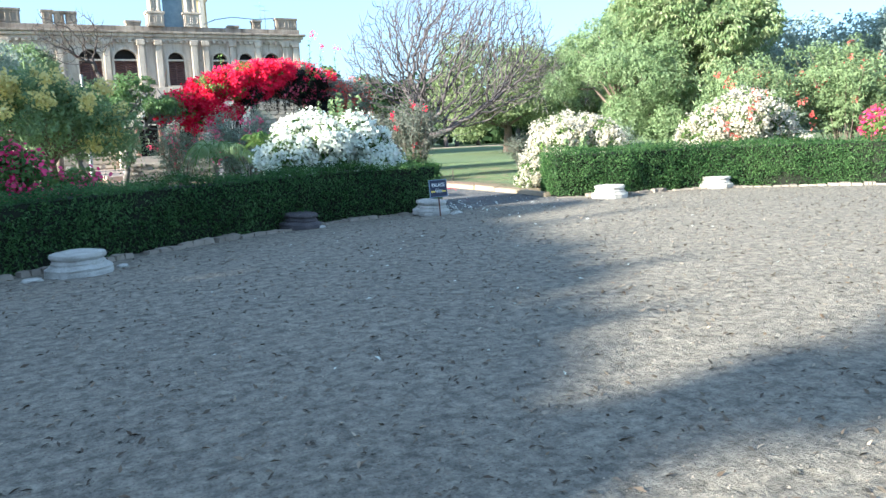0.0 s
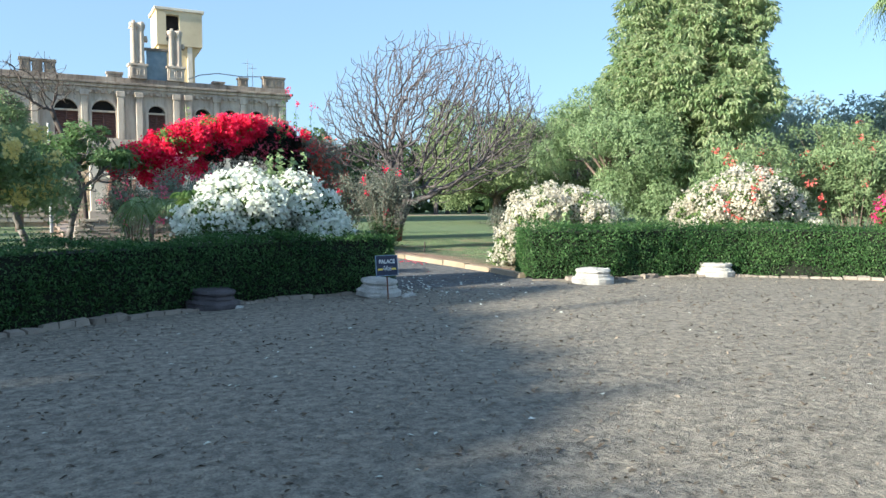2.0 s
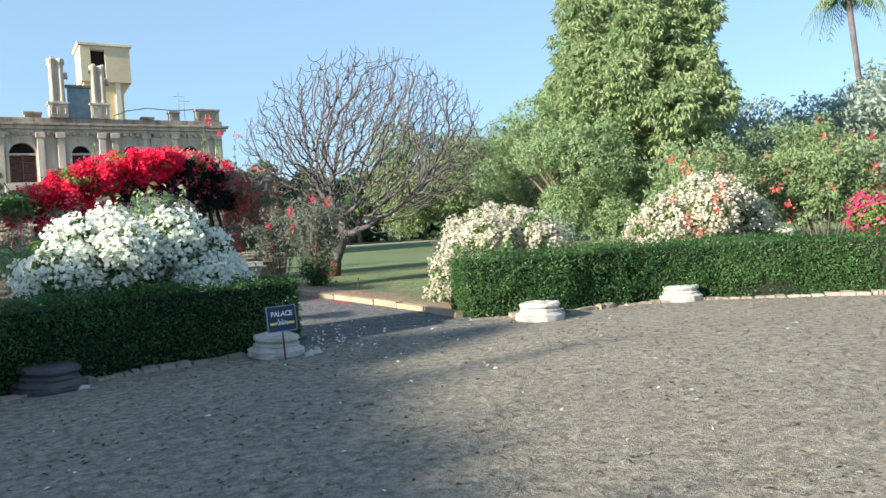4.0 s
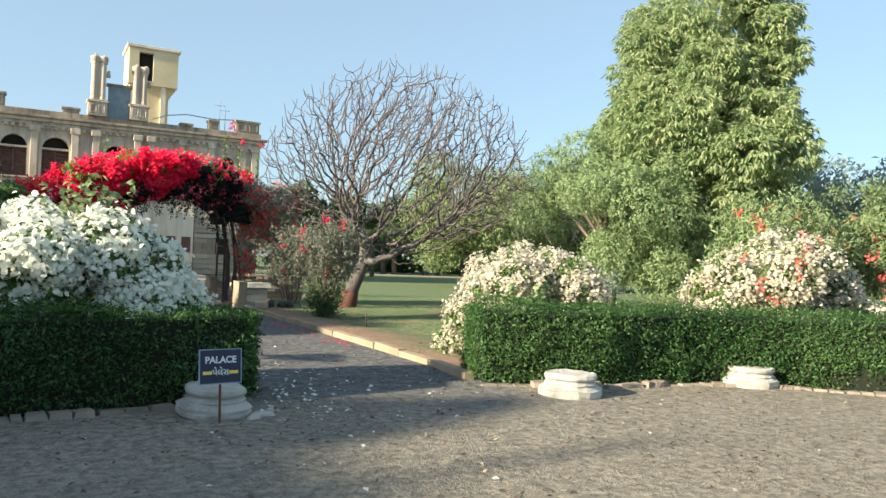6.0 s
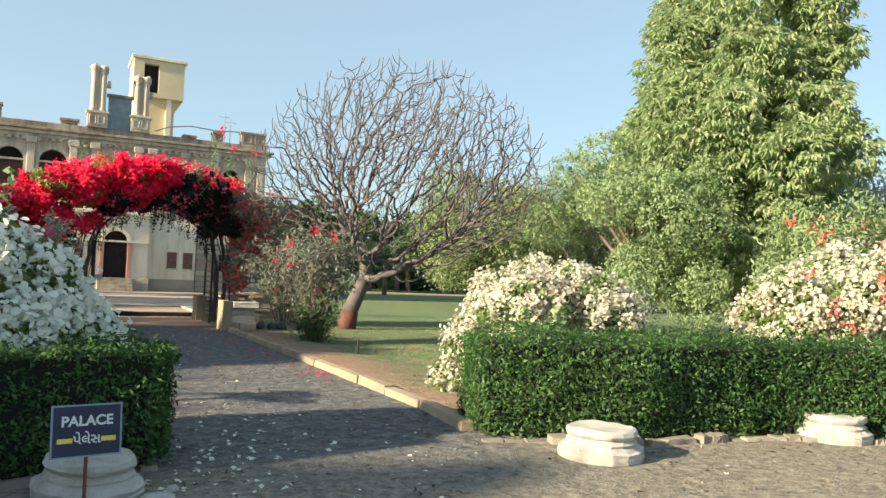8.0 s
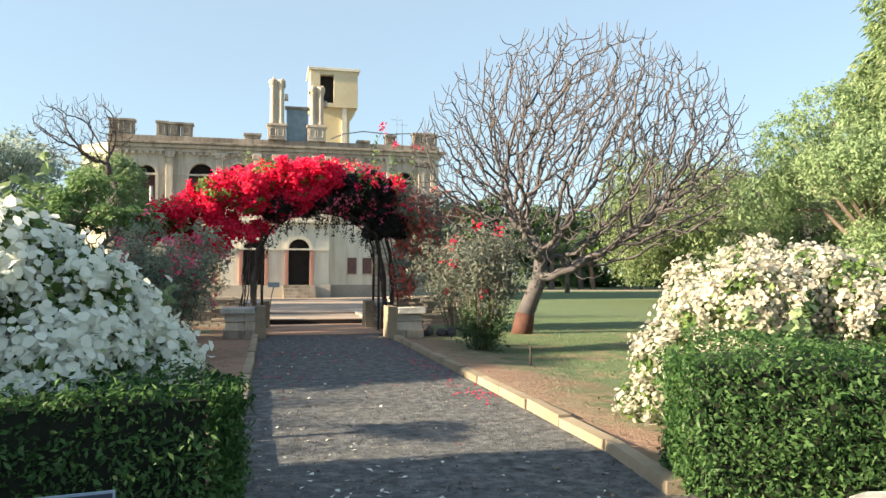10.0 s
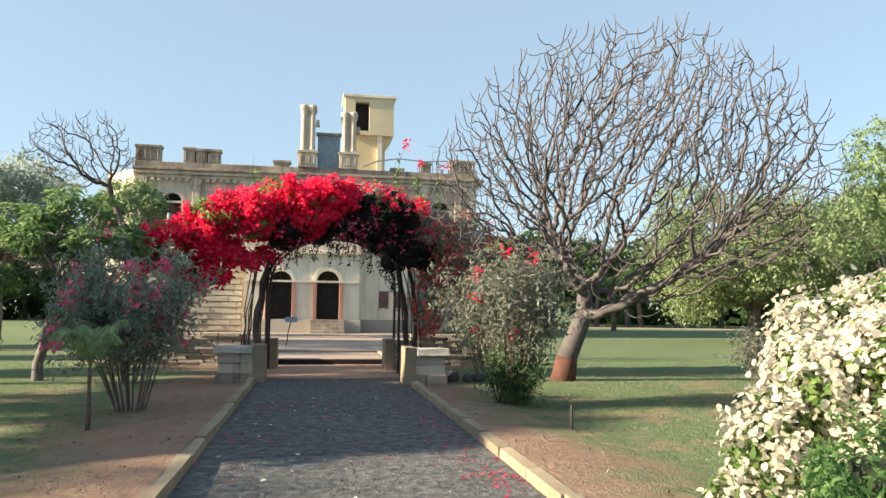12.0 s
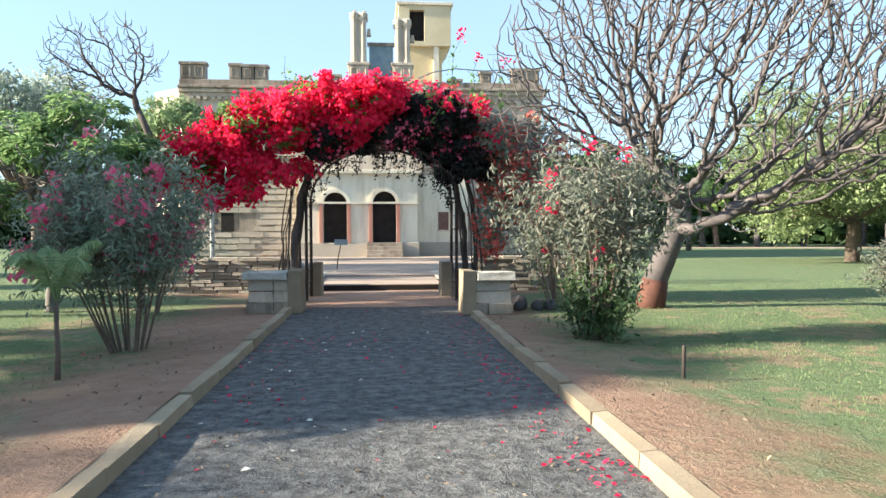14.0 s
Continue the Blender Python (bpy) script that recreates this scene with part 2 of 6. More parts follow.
def ground_mat():
    """Grey gravel, bare reddish dirt along the kerbs and worn lawn, by plan."""
    m, nt, p = nodes_of("ground")
    tc = nt.nodes.new("ShaderNodeTexCoord")
    sep = nt.nodes.new("ShaderNodeSeparateXYZ")
    nt.links.new(tc.outputs["Object"], sep.inputs[0])

    def math_(op, a, b=0.0):
        n = nt.nodes.new("ShaderNodeMath")
        n.operation = op
        for i, v in enumerate((a, b)):
            if isinstance(v, (int, float)):
                n.inputs[i].default_value = v
            else:
                nt.links.new(v, n.inputs[i])
        return n.outputs[0]

    def step(v, lo, hi):
        n = nt.nodes.new("ShaderNodeMapRange")
        n.interpolation_type = "SMOOTHSTEP"
        n.inputs[1].default_value, n.inputs[2].default_value = lo, hi
        nt.links.new(v, n.inputs[0])
        return n.outputs[0]

    grain = noise_tex(nt, 38, 6, 0.75)
    clods = noise_tex(nt, 13, 4, 0.7)
    mid = noise_tex(nt, 5.5, 5, 0.65)
    wide = noise_tex(nt, 0.55, 4, 0.55)
    lumps = noise_tex(nt, 2.3, 5, 0.7)
    gravel = ramp(nt, wide, [(0.3, (0.25, 0.215, 0.175)), (0.55, (0.32, 0.275, 0.225)), (0.75, (0.40, 0.34, 0.27))])
    gravel = mixc(nt, 0.32, gravel, ramp(nt, mid, [(0.40, (0.11, 0.095, 0.08)), (0.5, (0.30, 0.26, 0.215)), (0.60, (0.50, 0.43, 0.34))]))
    gravel = mixc(nt, 0.45, gravel, ramp(nt, grain, [(0.3, (0.08, 0.07, 0.06)), (0.5, (0.28, 0.245, 0.20)), (0.72, (0.52, 0.45, 0.36))]))
    gravel = mixc(nt, 0.16, gravel, ramp(nt, lumps, [(0.38, (0.12, 0.105, 0.09)), (0.62, (0.48, 0.415, 0.33))]))
    # Clod colours follow the bump's clods, painting relief shading into the gravel.
    clod_shade = ramp(nt, clods, [(0.38, (0.08, 0.078, 0.076)), (0.5, (0.29, 0.275, 0.25)), (0.63, (0.52, 0.48, 0.41))])
    gravel = mixc(nt, 0.25, gravel, clod_shade)
    gravel = mixc(nt, 1.0, gravel, (1.13, 1.17, 1.16), "MULTIPLY")
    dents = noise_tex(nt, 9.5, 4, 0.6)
    # Dents darkened and rises lightened: relief shading put into the colour.
    dent_shade = ramp(nt, dents, [(0.38, (0.42, 0.43, 0.45)), (0.46, (0.84, 0.84, 0.85)), (0.54, (1.04, 1.04, 1.03)), (0.62, (1.36, 1.34, 1.30))])
    gravel = mixc(nt, 0.55, gravel, dent_shade, "MULTIPLY")
    specks = ramp(nt, noise_tex(nt, 62, 2, 0.5), [(0.30, (0.35, 0.34, 0.33)), (0.40, (1, 1, 1)), (0.66, (1, 1, 1)), (0.74, (1.5, 1.48, 1.4))])
    gravel = mixc(nt, 0.8, gravel, specks, "MULTIPLY")
    dirt = ramp(nt, wide, [(0.3, (0.31, 0.165, 0.11)), (0.6, (0.40, 0.245, 0.17)), (0.8, (0.45, 0.33, 0.25))])
    dirt = mixc(nt, 0.4, dirt, ramp(nt, grain, [(0.3, (0.20, 0.14, 0.095)), (0.7, (0.50, 0.37, 0.28))]))
    dirt = mixc(nt, 0.4, dirt, ramp(nt, mid, [(0.36, (0.24, 0.155, 0.11)), (0.5, (0.38, 0.255, 0.18)), (0.66, (0.47, 0.35, 0.265))]))
    dirt = mixc(nt, 0.3, dirt, ramp(nt, lumps, [(0.34, (0.27, 0.185, 0.13)), (0.66, (0.50, 0.37, 0.28))]))
    dirt = mixc(nt, 1.0, dirt, (1.08, 1.06, 1.07), "MULTIPLY")
    lawn = ramp(nt, mid, [(0.32, (0.12, 0.185, 0.09)), (0.52, (0.175, 0.25, 0.12)), (0.70, (0.29, 0.305, 0.205))])
    lawn = mixc(nt, 0.35, lawn, ramp(nt, grain, [(0.3, (0.10, 0.145, 0.065)), (0.7, (0.30, 0.36, 0.19))]))
    # how far off the path's middle line, with ragged edges
    off = math_("ABSOLUTE", math_("SUBTRACT", sep.outputs[0], 9.44))
    ragged = math_("ADD", off, math_("MULTIPLY", math_("SUBTRACT", wide, 0.5), 4.5))
    ragged = math_("ADD", ragged, math_("MULTIPLY", math_("SUBTRACT", mid, 0.5), 1.8))
    west = math_("MULTIPLY", math_("MAXIMUM", math_("SUBTRACT", 7.6, sep.outputs[0]), 0.0), 0.46)
    east = math_("MULTIPLY", math_("MAXIMUM", math_("SUBTRACT", sep.outputs[0], 13.8), 0.0), 0.95)
    beyond = step(math_("ADD", math_("ADD", sep.outputs[1], west), east), 14.3, 14.7)
    off_path = math_("MULTIPLY", step(off, 1.62, 1.70), beyond)
    court = step(sep.outputs[1], 31.0, 34.0)
    ragged = math_("SUBTRACT", ragged, math_("MULTIPLY", court, 3.2))
    ragged = math_("ADD", ragged, math_("MULTIPLY", step(sep.outputs[0], 9.0, 10.0), 0.75))
    on_lawn = math_("MULTIPLY", step(ragged, 2.4, 4.1), beyond)
    bald = step(math_("ADD", lumps, math_("MULTIPLY", math_("SUBTRACT", wide, 0.5), 0.9)), 0.52, 0.62)
    near = nt.nodes.new("ShaderNodeMapRange")
    near.inputs[1].default_value, near.inputs[2].default_value, near.inputs[3].default_value, near.inputs[4].default_value = 27.0, 33.0, 0.6, 0.12
    nt.links.new(sep.outputs[1], near.inputs[0])
    on_lawn = math_("MULTIPLY", on_lawn, math_("SUBTRACT", 1.0, math_("MULTIPLY", bald, near.outputs[0])))
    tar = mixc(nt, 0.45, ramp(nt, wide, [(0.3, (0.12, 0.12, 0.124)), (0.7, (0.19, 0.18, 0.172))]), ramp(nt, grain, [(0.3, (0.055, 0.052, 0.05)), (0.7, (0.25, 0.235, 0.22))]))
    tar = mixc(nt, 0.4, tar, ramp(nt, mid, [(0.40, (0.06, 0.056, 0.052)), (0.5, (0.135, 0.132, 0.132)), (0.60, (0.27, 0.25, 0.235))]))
    # The path takes the same painted dent shading.
    tar = mixc(nt, 0.6, mixc(nt, 1.0, tar, (1.22, 1.30, 1.38), "MULTIPLY"), dent_shade, "MULTIPLY")
    inside = nt.nodes.new("ShaderNodeMath")
    inside.operation = "LESS_THAN"
    inside.inputs[1].default_value = 1.75
    nt.links.new(off, inside.inputs[0])
    start = step(math_("ADD", sep.outputs[1], math_("MULTIPLY", math_("SUBTRACT", wide, 0.5), 3.0)), 12.2, 14.2)
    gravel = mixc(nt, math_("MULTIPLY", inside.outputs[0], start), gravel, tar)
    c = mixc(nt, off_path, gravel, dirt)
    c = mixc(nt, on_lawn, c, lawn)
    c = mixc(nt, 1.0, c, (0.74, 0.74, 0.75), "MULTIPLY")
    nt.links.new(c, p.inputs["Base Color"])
    p.inputs["Roughness"].default_value = 0.95
    p.inputs["Specular IOR Level"].default_value = 0.2
    h = math_("ADD", math_("MULTIPLY", grain, 0.4), mid)
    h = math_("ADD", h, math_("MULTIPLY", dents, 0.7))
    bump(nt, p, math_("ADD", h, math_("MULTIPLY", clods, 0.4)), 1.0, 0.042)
    return m


GROUND = ground_mat()

# ---- mesh helpers ----
rng = np.random.default_rng(7)


class Geo:
    """Collects solids into one mesh."""

    def __init__(self):
        self.v, self.f = [], []

    def add(self, vs, fs):
        k = len(self.v)
        self.v += [tuple(p) for p in vs]
        self.f += [tuple(i + k for i in f) for f in fs]
        return self

    def box(self, x0, y0, z0, x1, y1, z1, m=None, taper=0.0):
        t = taper
        vs = [(x0, y0, z0), (x1, y0, z0), (x1, y1, z0), (x0, y1, z0),
              (x0 + t, y0 + t, z1), (x1 - t, y0 + t, z1), (x1 - t, y1 - t, z1), (x0 + t, y1 - t, z1)]
        if m is not None:
            vs = [m @ Vector(p) for p in vs]
        return self.add(vs, [(3, 2, 1, 0), (4, 5, 6, 7), (0, 1, 5, 4), (1, 2, 6, 5), (2, 3, 7, 6), (3, 0, 4, 7)])

    def tube(self, pts, radii, sides=6, cap=True):
        pts = [Vector(p) for p in pts]
        k = len(self.v)
        ref = Vector((0.31, 0.52, 0.79))
        for i, p in enumerate(pts):
            d = (pts[min(i + 1, len(pts) - 1)] - pts[max(i - 1, 0)]).normalized()
            a = d.cross(ref).normalized()
            b = d.cross(a)
            for s in range(sides):
                an = 2 * math.pi * s / sides
                self.v.append(tuple(p + (a * math.cos(an) + b * math.sin(an)) * radii[i]))
        for i in range(len(pts) - 1):
            for s in range(sides):
                s2 = (s + 1) % sides
                self.f.append((k + i * sides + s, k + i * sides + s2, k + (i + 1) * sides + s2, k + (i + 1) * sides + s))
        if cap:
            self.f.append(tuple(k + s for s in range(sides))[::-1])
            self.f.append(tuple(k + (len(pts) - 1) * sides + s for s in range(sides)))
        return self

    def lathe(self, rings, sides, m=None, turn=0.0):
        """rings: (radius, z) from below to above, closed at both ends."""
        k = len(self.v)
        for r, z in rings:
            for s in range(sides):
                an = 2 * math.pi * (s + 0.5) / sides + turn
                p = Vector((r * math.cos(an), r * math.sin(an), z))
                self.v.append(tuple(m @ p if m is not None else p))
        for i in range(len(rings) - 1):
            for s in range(sides):
                s2 = (s + 1) % sides
                self.f.append((k + i * sides + s, k + i * sides + s2, k + (i + 1) * sides + s2, k + (i + 1) * sides + s))
        self.f.append(tuple(k + s for s in range(sides))[::-1])
        self.f.append(tuple(k + (len(rings) - 1) * sides + s for s in range(sides)))
        return self

    def mesh(self, name, mat, smooth=False):
        me = bpy.data.meshes.new(name)
        me.from_pydata(self.v, [], self.f)
        me.materials.append(mat)
        if smooth:
            me.polygons.foreach_set("use_smooth", [True] * len(me.polygons))
        me.update()
        return me

    def ob(self, name, mat, parent=None, label="", smooth=False, bevel=0.0, weld=False):
        o = new(name, self.mesh(name, mat, smooth))
        if weld:
            bm = bmesh.new()
            bm.from_mesh(o.data)
            bmesh.ops.remove_doubles(bm, verts=bm.verts, dist=0.001)
            bm.to_mesh(o.data)
            bm.free()
        if parent is not None:
            o.parent = parent
        if bevel:
            b = o.modifiers.new("edge", "BEVEL")
            b.width, b.segments, b.limit_method = bevel, 2, "ANGLE"
        return tagged(o, label)


def thing(name, label, category, x=0.0, y=0.0, z=0.0, group="", kind=""):
    e = new(name)
    e.empty_display_size = 0.2
    e.location = (x, y, z)
    return tagged(e, label, category, group, kind)


def unit(a):
    return a / np.maximum(np.linalg.norm(a, axis=1, keepdims=True), 1e-9)


def leaves(name, mat, pts, out, size, parent=None, label="", aspect=0.55, spread=0.8, droop=0.0, vary=0.35, kind="", rounded=False):
    """Folded kite-shaped or rounded leaves at pts, facing roughly along out, as one mesh."""
    n = len(pts)
    nrm = unit(out + rng.normal(0, spread, (n, 3)))
    tan = rng.normal(0, 1, (n, 3))
    tan[:, 2] -= droop
    tan = unit(tan - nrm * np.sum(tan * nrm, axis=1, keepdims=True))
    bit = np.cross(nrm, tan)
    s = size * (1 + rng.uniform(-vary, vary, (n, 1)))
    w = s * aspect * 0.5
    rim = ((-0.5, 0, 0), (-0.22, 0.9, 0.14), (0.24, 0.95, 0.17), (0.5, 0, 0.06), (0.24, -0.95, 0.17), (-0.22, -0.9, 0.14)) if rounded else ((-0.5, 0, 0), (0, 1, 0.12), (0.5, 0, 0), (0, -1, 0.12))
    c = len(rim)
    v = np.empty((n, c, 3))
    for i, (a, b, h) in enumerate(rim):
        v[:, i] = pts + tan * s * a + bit * w * b + nrm * s * h
    me = bpy.data.meshes.new(name)
    me.vertices.add(c * n)
    me.vertices.foreach_set("co", v.reshape(-1))
    me.loops.add(c * n)
    me.loops.foreach_set("vertex_index", np.arange(c * n, dtype=np.int32))
    me.polygons.add(n)
    me.polygons.foreach_set("loop_start", np.arange(0, c * n, c, dtype=np.int32))
    me.materials.append(mat)
    me.update(calc_edges=True)
    me.validate()
    o = new(name, me)
    if parent is not None:
        o.parent = parent
    return tagged(o, label, "", "", kind)


def shell(blobs, n, inner=0.55, low=0.02):
    """Points and outward directions on and inside the skins of ellipsoids (x, y, z, rx, ry, rz)."""
    b = np.array(blobs, float)
    wgt = (b[:, 3] * b[:, 4] + b[:, 4] * b[:, 5] + b[:, 3] * b[:, 5])
    pick = rng.choice(len(b), n, p=wgt / wgt.sum())
    d = unit(rng.normal(0, 1, (n, 3)))
    r = inner + (1.04 - inner) * np.sqrt(rng.random((n, 1)))
    p = b[pick, :3] + d * r * b[pick, 3:]
    keep = p[:, 2] > low
    return p[keep], d[keep]


def cluster(pts, out, count, radius):
    """Each point becomes a handful of points around it."""
    p = np.repeat(pts, count, axis=0)
    return p + rng.normal(0, radius, p.shape), np.repeat(out, count, axis=0)


def bumpy(x, y, z, rx, ry, rz, n, r0, r1, seed, low=0.0):
    """A heap of n small ellipsoids over the upper skin of a large one: an uneven outline."""
    rr = np.random.default_rng(seed)
    res = []
    while len(res) < n:
        d = rr.normal(0, 1, 3)
        d /= np.linalg.norm(d)
        if d[2] < -0.35:
            continue
        q = rr.uniform(0.55, 0.92)
        s = rr.uniform(r0, r1)
        c = (x + d[0] * rx * q, y + d[1] * ry * q, max(low + s * 0.5, z + d[2] * rz * q))
        res.append((*c, s, s, s * 0.85))
    return res


def branch(geo, p, d, length, r, level, rr, tips, spread=0.55, up=0.15, kids=(2, 3), shrink=0.72, sides=(7, 6, 5, 4, 3, 3, 3), bend=0.18, low_r=0.006):
    """A limb that forks again and again; tips collects the ends."""
    pts, rad = [Vector(p)], [r]
    steps = 3 if level > 1 else 4
    v = Vector(d).normalized()
    for i in range(steps):
        v = (v + Vector((rr.uniform(-bend, bend), rr.uniform(-bend, bend), rr.uniform(-bend, bend) + up * 0.35))).normalized()
        pts.append(pts[-1] + v * length / steps)
        rad.append(max(low_r, r * (1 - 0.38 * (i + 1) / steps)))
    geo.tube(pts, rad, sides[min(level, len(sides) - 1)], cap=True)
    return pts[-1], v, rad[-1]


def grow(geo, p, d, length, r, depth, rr, tips, level=0, **kw):
    dome = kw.get("dome")
    if dome:
        e = Vector(p) + Vector(d).normalized() * length
        q = sum(((e[i] - dome[i]) / dome[3 + i]) ** 2 for i in range(3))
        if q > 1.25 and level > 1:
            depth = 0
        if q > 1.0:
            length *= max(0.35, 1.0 / q)
            d = Vector(d).normalized() + Vector((0, 0, 0.25))
        if e.z < dome[2] - 1.0:
            d = Vector(d).normalized() + Vector((0, 0, 0.6))
    spread, kids, shrink = kw.get("spread", 0.6), kw.get("kids", (2, 3)), kw.get("shrink", 0.74)
    q, v, r2 = branch(geo, p, d, length, r, level, rr, tips, up=kw.get("up", 0.15), bend=kw.get("bend", 0.18), low_r=kw.get("low_r", 0.006))
    if depth == 0:
        tips.append((q, v))
        return
    n = rr.choice(kids)
    a0 = rr.uniform(0, 6.28)
    ax = v.cross(Vector((0.2, 0.9, 0.3))).normalized()
    for k in range(n):
        side = Matrix.Rotation(a0 + 6.283 * k / n + rr.uniform(-0.5, 0.5), 3, v) @ ax
        w = (v + side * spread * rr.uniform(0.6, 1.25) + Vector((0, 0, kw.get("up", 0.15)))).normalized()
        grow(geo, q, w, length * shrink * rr.uniform(0.8, 1.15), r2 * (0.94 if n == 2 else 0.86), depth - 1, rr, tips, level + 1, **kw)


# ---- ground ----
def ground():
    g = Geo()
    g.add([(-1500, -1500, 0), (1500, -1500, 0), (1500, 1500, 0), (-1500, 1500, 0)], [(0, 1, 2, 3)])
    tagged(g.ob("ground", GROUND), "grey gravel forecourt and path with worn lawn and dirt beside it", "ground", kind="structure")


ground()


def verge(name, label, x0, x1, y0, y1):
    """Soil heaped level with the kerb's top, falling away to the lawn."""
    g = Geo()
    nx, ny = 8, 44
    for j in range(ny + 1):
        y = y0 + (y1 - y0) * j / ny
        for i in range(nx + 1):
            u = i / nx
            x = x0 + (x1 - x0) * u
            e = min(1.0, 4 * j / ny, 4 * (ny - j) / ny)
            z = 0.112 * (1 - u * u * (3 - 2 * u)) * e + 0.012 * noise.noise(Vector((x * 2, y * 2, 0))) * (1 - u) - 0.012 * (u > 0.95) - 0.02 * (e < 0.05)
            g.v.append((x, y, z))
    for j in range(ny):
        for i in range(nx):
            k = j * (nx + 1) + i
            f = (k, k + 1, k + nx + 2, k + nx + 1)
            g.f.append(f if x1 > x0 else f[::-1])
    tagged(g.ob(name, GROUND, smooth=True), label, "soil", kind="structure")


verge("verge_east", "bare soil banked against the kerb on the lawn side", 11.17, 13.2, 15.0, 27.6)
verge("verge_west", "bare reddish soil banked against the kerb", 7.70, 5.8, 15.2, 28.4)


# ---- hedges ----
def hedge(name, label, line, depth, height, n, seed, front=0.5):
    """A clipped hedge whose front foot follows line; it stands behind it, to the left of the line's way."""
    rr = np.random.default_rng(seed)
    h = thing(name, label, "hedge")
    L = [Vector((*p, 0)) for p in line]
    seg = [(L[i], L[i + 1]) for i in range(len(L) - 1)]
    lens = np.array([(b - a).length for a, b in seg])
    g = Geo()
    ins = 0.07
    norm = []
    for i in range(len(L)):
        a, b = L[max(i - 1, 0)], L[min(i + 1, len(L) - 1)]
        d = (b - a).normalized()
        norm.append(Vector((-d.y, d.x, 0)))
    vs = []
    for i, p in enumerate(L):
        d = (L[min(i + 1, len(L) - 1)] - L[max(i - 1, 0)]).normalized()
        e = p + d * (ins if i == 0 else -ins if i == len(L) - 1 else 0)
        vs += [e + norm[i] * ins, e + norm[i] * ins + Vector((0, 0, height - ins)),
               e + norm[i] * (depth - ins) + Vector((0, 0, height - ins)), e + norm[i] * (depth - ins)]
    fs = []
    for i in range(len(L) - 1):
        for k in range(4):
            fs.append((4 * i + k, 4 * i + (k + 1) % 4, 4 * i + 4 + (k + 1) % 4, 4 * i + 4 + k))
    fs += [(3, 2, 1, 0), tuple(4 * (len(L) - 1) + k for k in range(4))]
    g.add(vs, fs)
    # Black core box shows between the leaves as the hedge's inner shade.
    g.ob("shade_core", HEDGE_CORE, h, "near-black core standing in for the shade inside the hedge")
    # leaves on front, top and ends
    def lay(count, which):
        pick = rr.choice(len(seg), count, p=lens / lens.sum())
        u = rr.random(count)
        P, N = np.empty((count, 3)), np.empty((count, 3))
        for j in range(len(seg)):
            m = pick == j
            a, b = np.array(seg[j][0]), np.array(seg[j][1])
            na, nb = np.array(norm[j]), np.array(norm[j + 1])
            uu = u[m][:, None]
            base = a + (b - a) * uu
            nn = na + (nb - na) * uu
            k = m.sum()
            if which == "top":
                t = rr.random((k, 1)) * depth
                z = np.full((k, 1), height) + rr.normal(0, 0.035, (k, 1))
                P[m] = base + nn * t + np.hstack([np.zeros((k, 2)), z])
                N[m] = (0, 0, 1)
            else:
                z = 0.02 + (height - 0.02) * rr.random((k, 1)) ** 0.95
                t = (0.0 if which == "front" else depth) + rr.normal(0, 0.045, (k, 1)) + 0.04 * (z < 0.25) * (1 if which == "front" else -1)
                P[m] = base + nn * t + np.hstack([np.zeros((k, 2)), z])
                N[m] = -nn if which == "front" else nn
        wob = np.array([noise.noise(Vector(p) * 0.9) * 0.10 + noise.noise(Vector(p) * 3.4) * 0.07 for p in P])
        up = np.clip((P[:, 2:] / height - 0.62) / 0.38, 0, 1)
        if which != "top":
            P = P - N * 0.10 * up ** 2
        else:
            P[:, 2] += np.where(rr.random(count) < 0.22, rr.exponential(0.05, count), 0.0)
        return P + N * wob[:, None], N + np.array([0, 0, 0.55])
    total = [lay(int(n * front), "front"), lay(int(n * 0.28), "top"), lay(int(n * 0.12), "back")]
    for e, d in ((L[0], (L[0] - L[1]).normalized()), (L[-1], (L[-1] - L[-2]).normalized())):
        k = int(n * 0.05)
        nn = norm[0] if e is L[0] else norm[-1]
        t, z = rr.random((k, 1)) * depth, 0.05 + (height - 0.05) * rr.random((k, 1))
        bulge = 0.12 * np.sin(np.pi * t / depth) + rr.normal(0, 0.04, (k, 1))
        total.append((np.array(e) + np.array(nn) * t + np.array(d) * bulge + np.hstack([np.zeros((k, 2)), z]), np.tile(np.array(d), (k, 1))))
    P, N = np.vstack([a for a, b in total]), np.vstack([b for a, b in total])
    leaves("foliage", HEDGE_LEAF, P, N, 0.047, h, "small glossy dark green leaves", 0.42, 0.85, -0.5, 0.45, kind="stuff")
    return h


hedge("hedge", "clipped dark green hedge in shade along the gravel forecourt",
      [(-6.5, 7.2), (0.15, 10.6), (2.3, 11.9), (5.2, 13.2), (7.82, 13.6)], 0.85, 0.95, 100000, 3, 0.36)
hedge("hedge", "clipped bright green hedge curving away beside the path",
      [(10.95, 13.95), (12.4, 13.25), (14.0, 13.1), (15.3, 12.45), (17.2, 10.5), (20.5, 6.0)], 1.3, 1.0, 80000, 4)


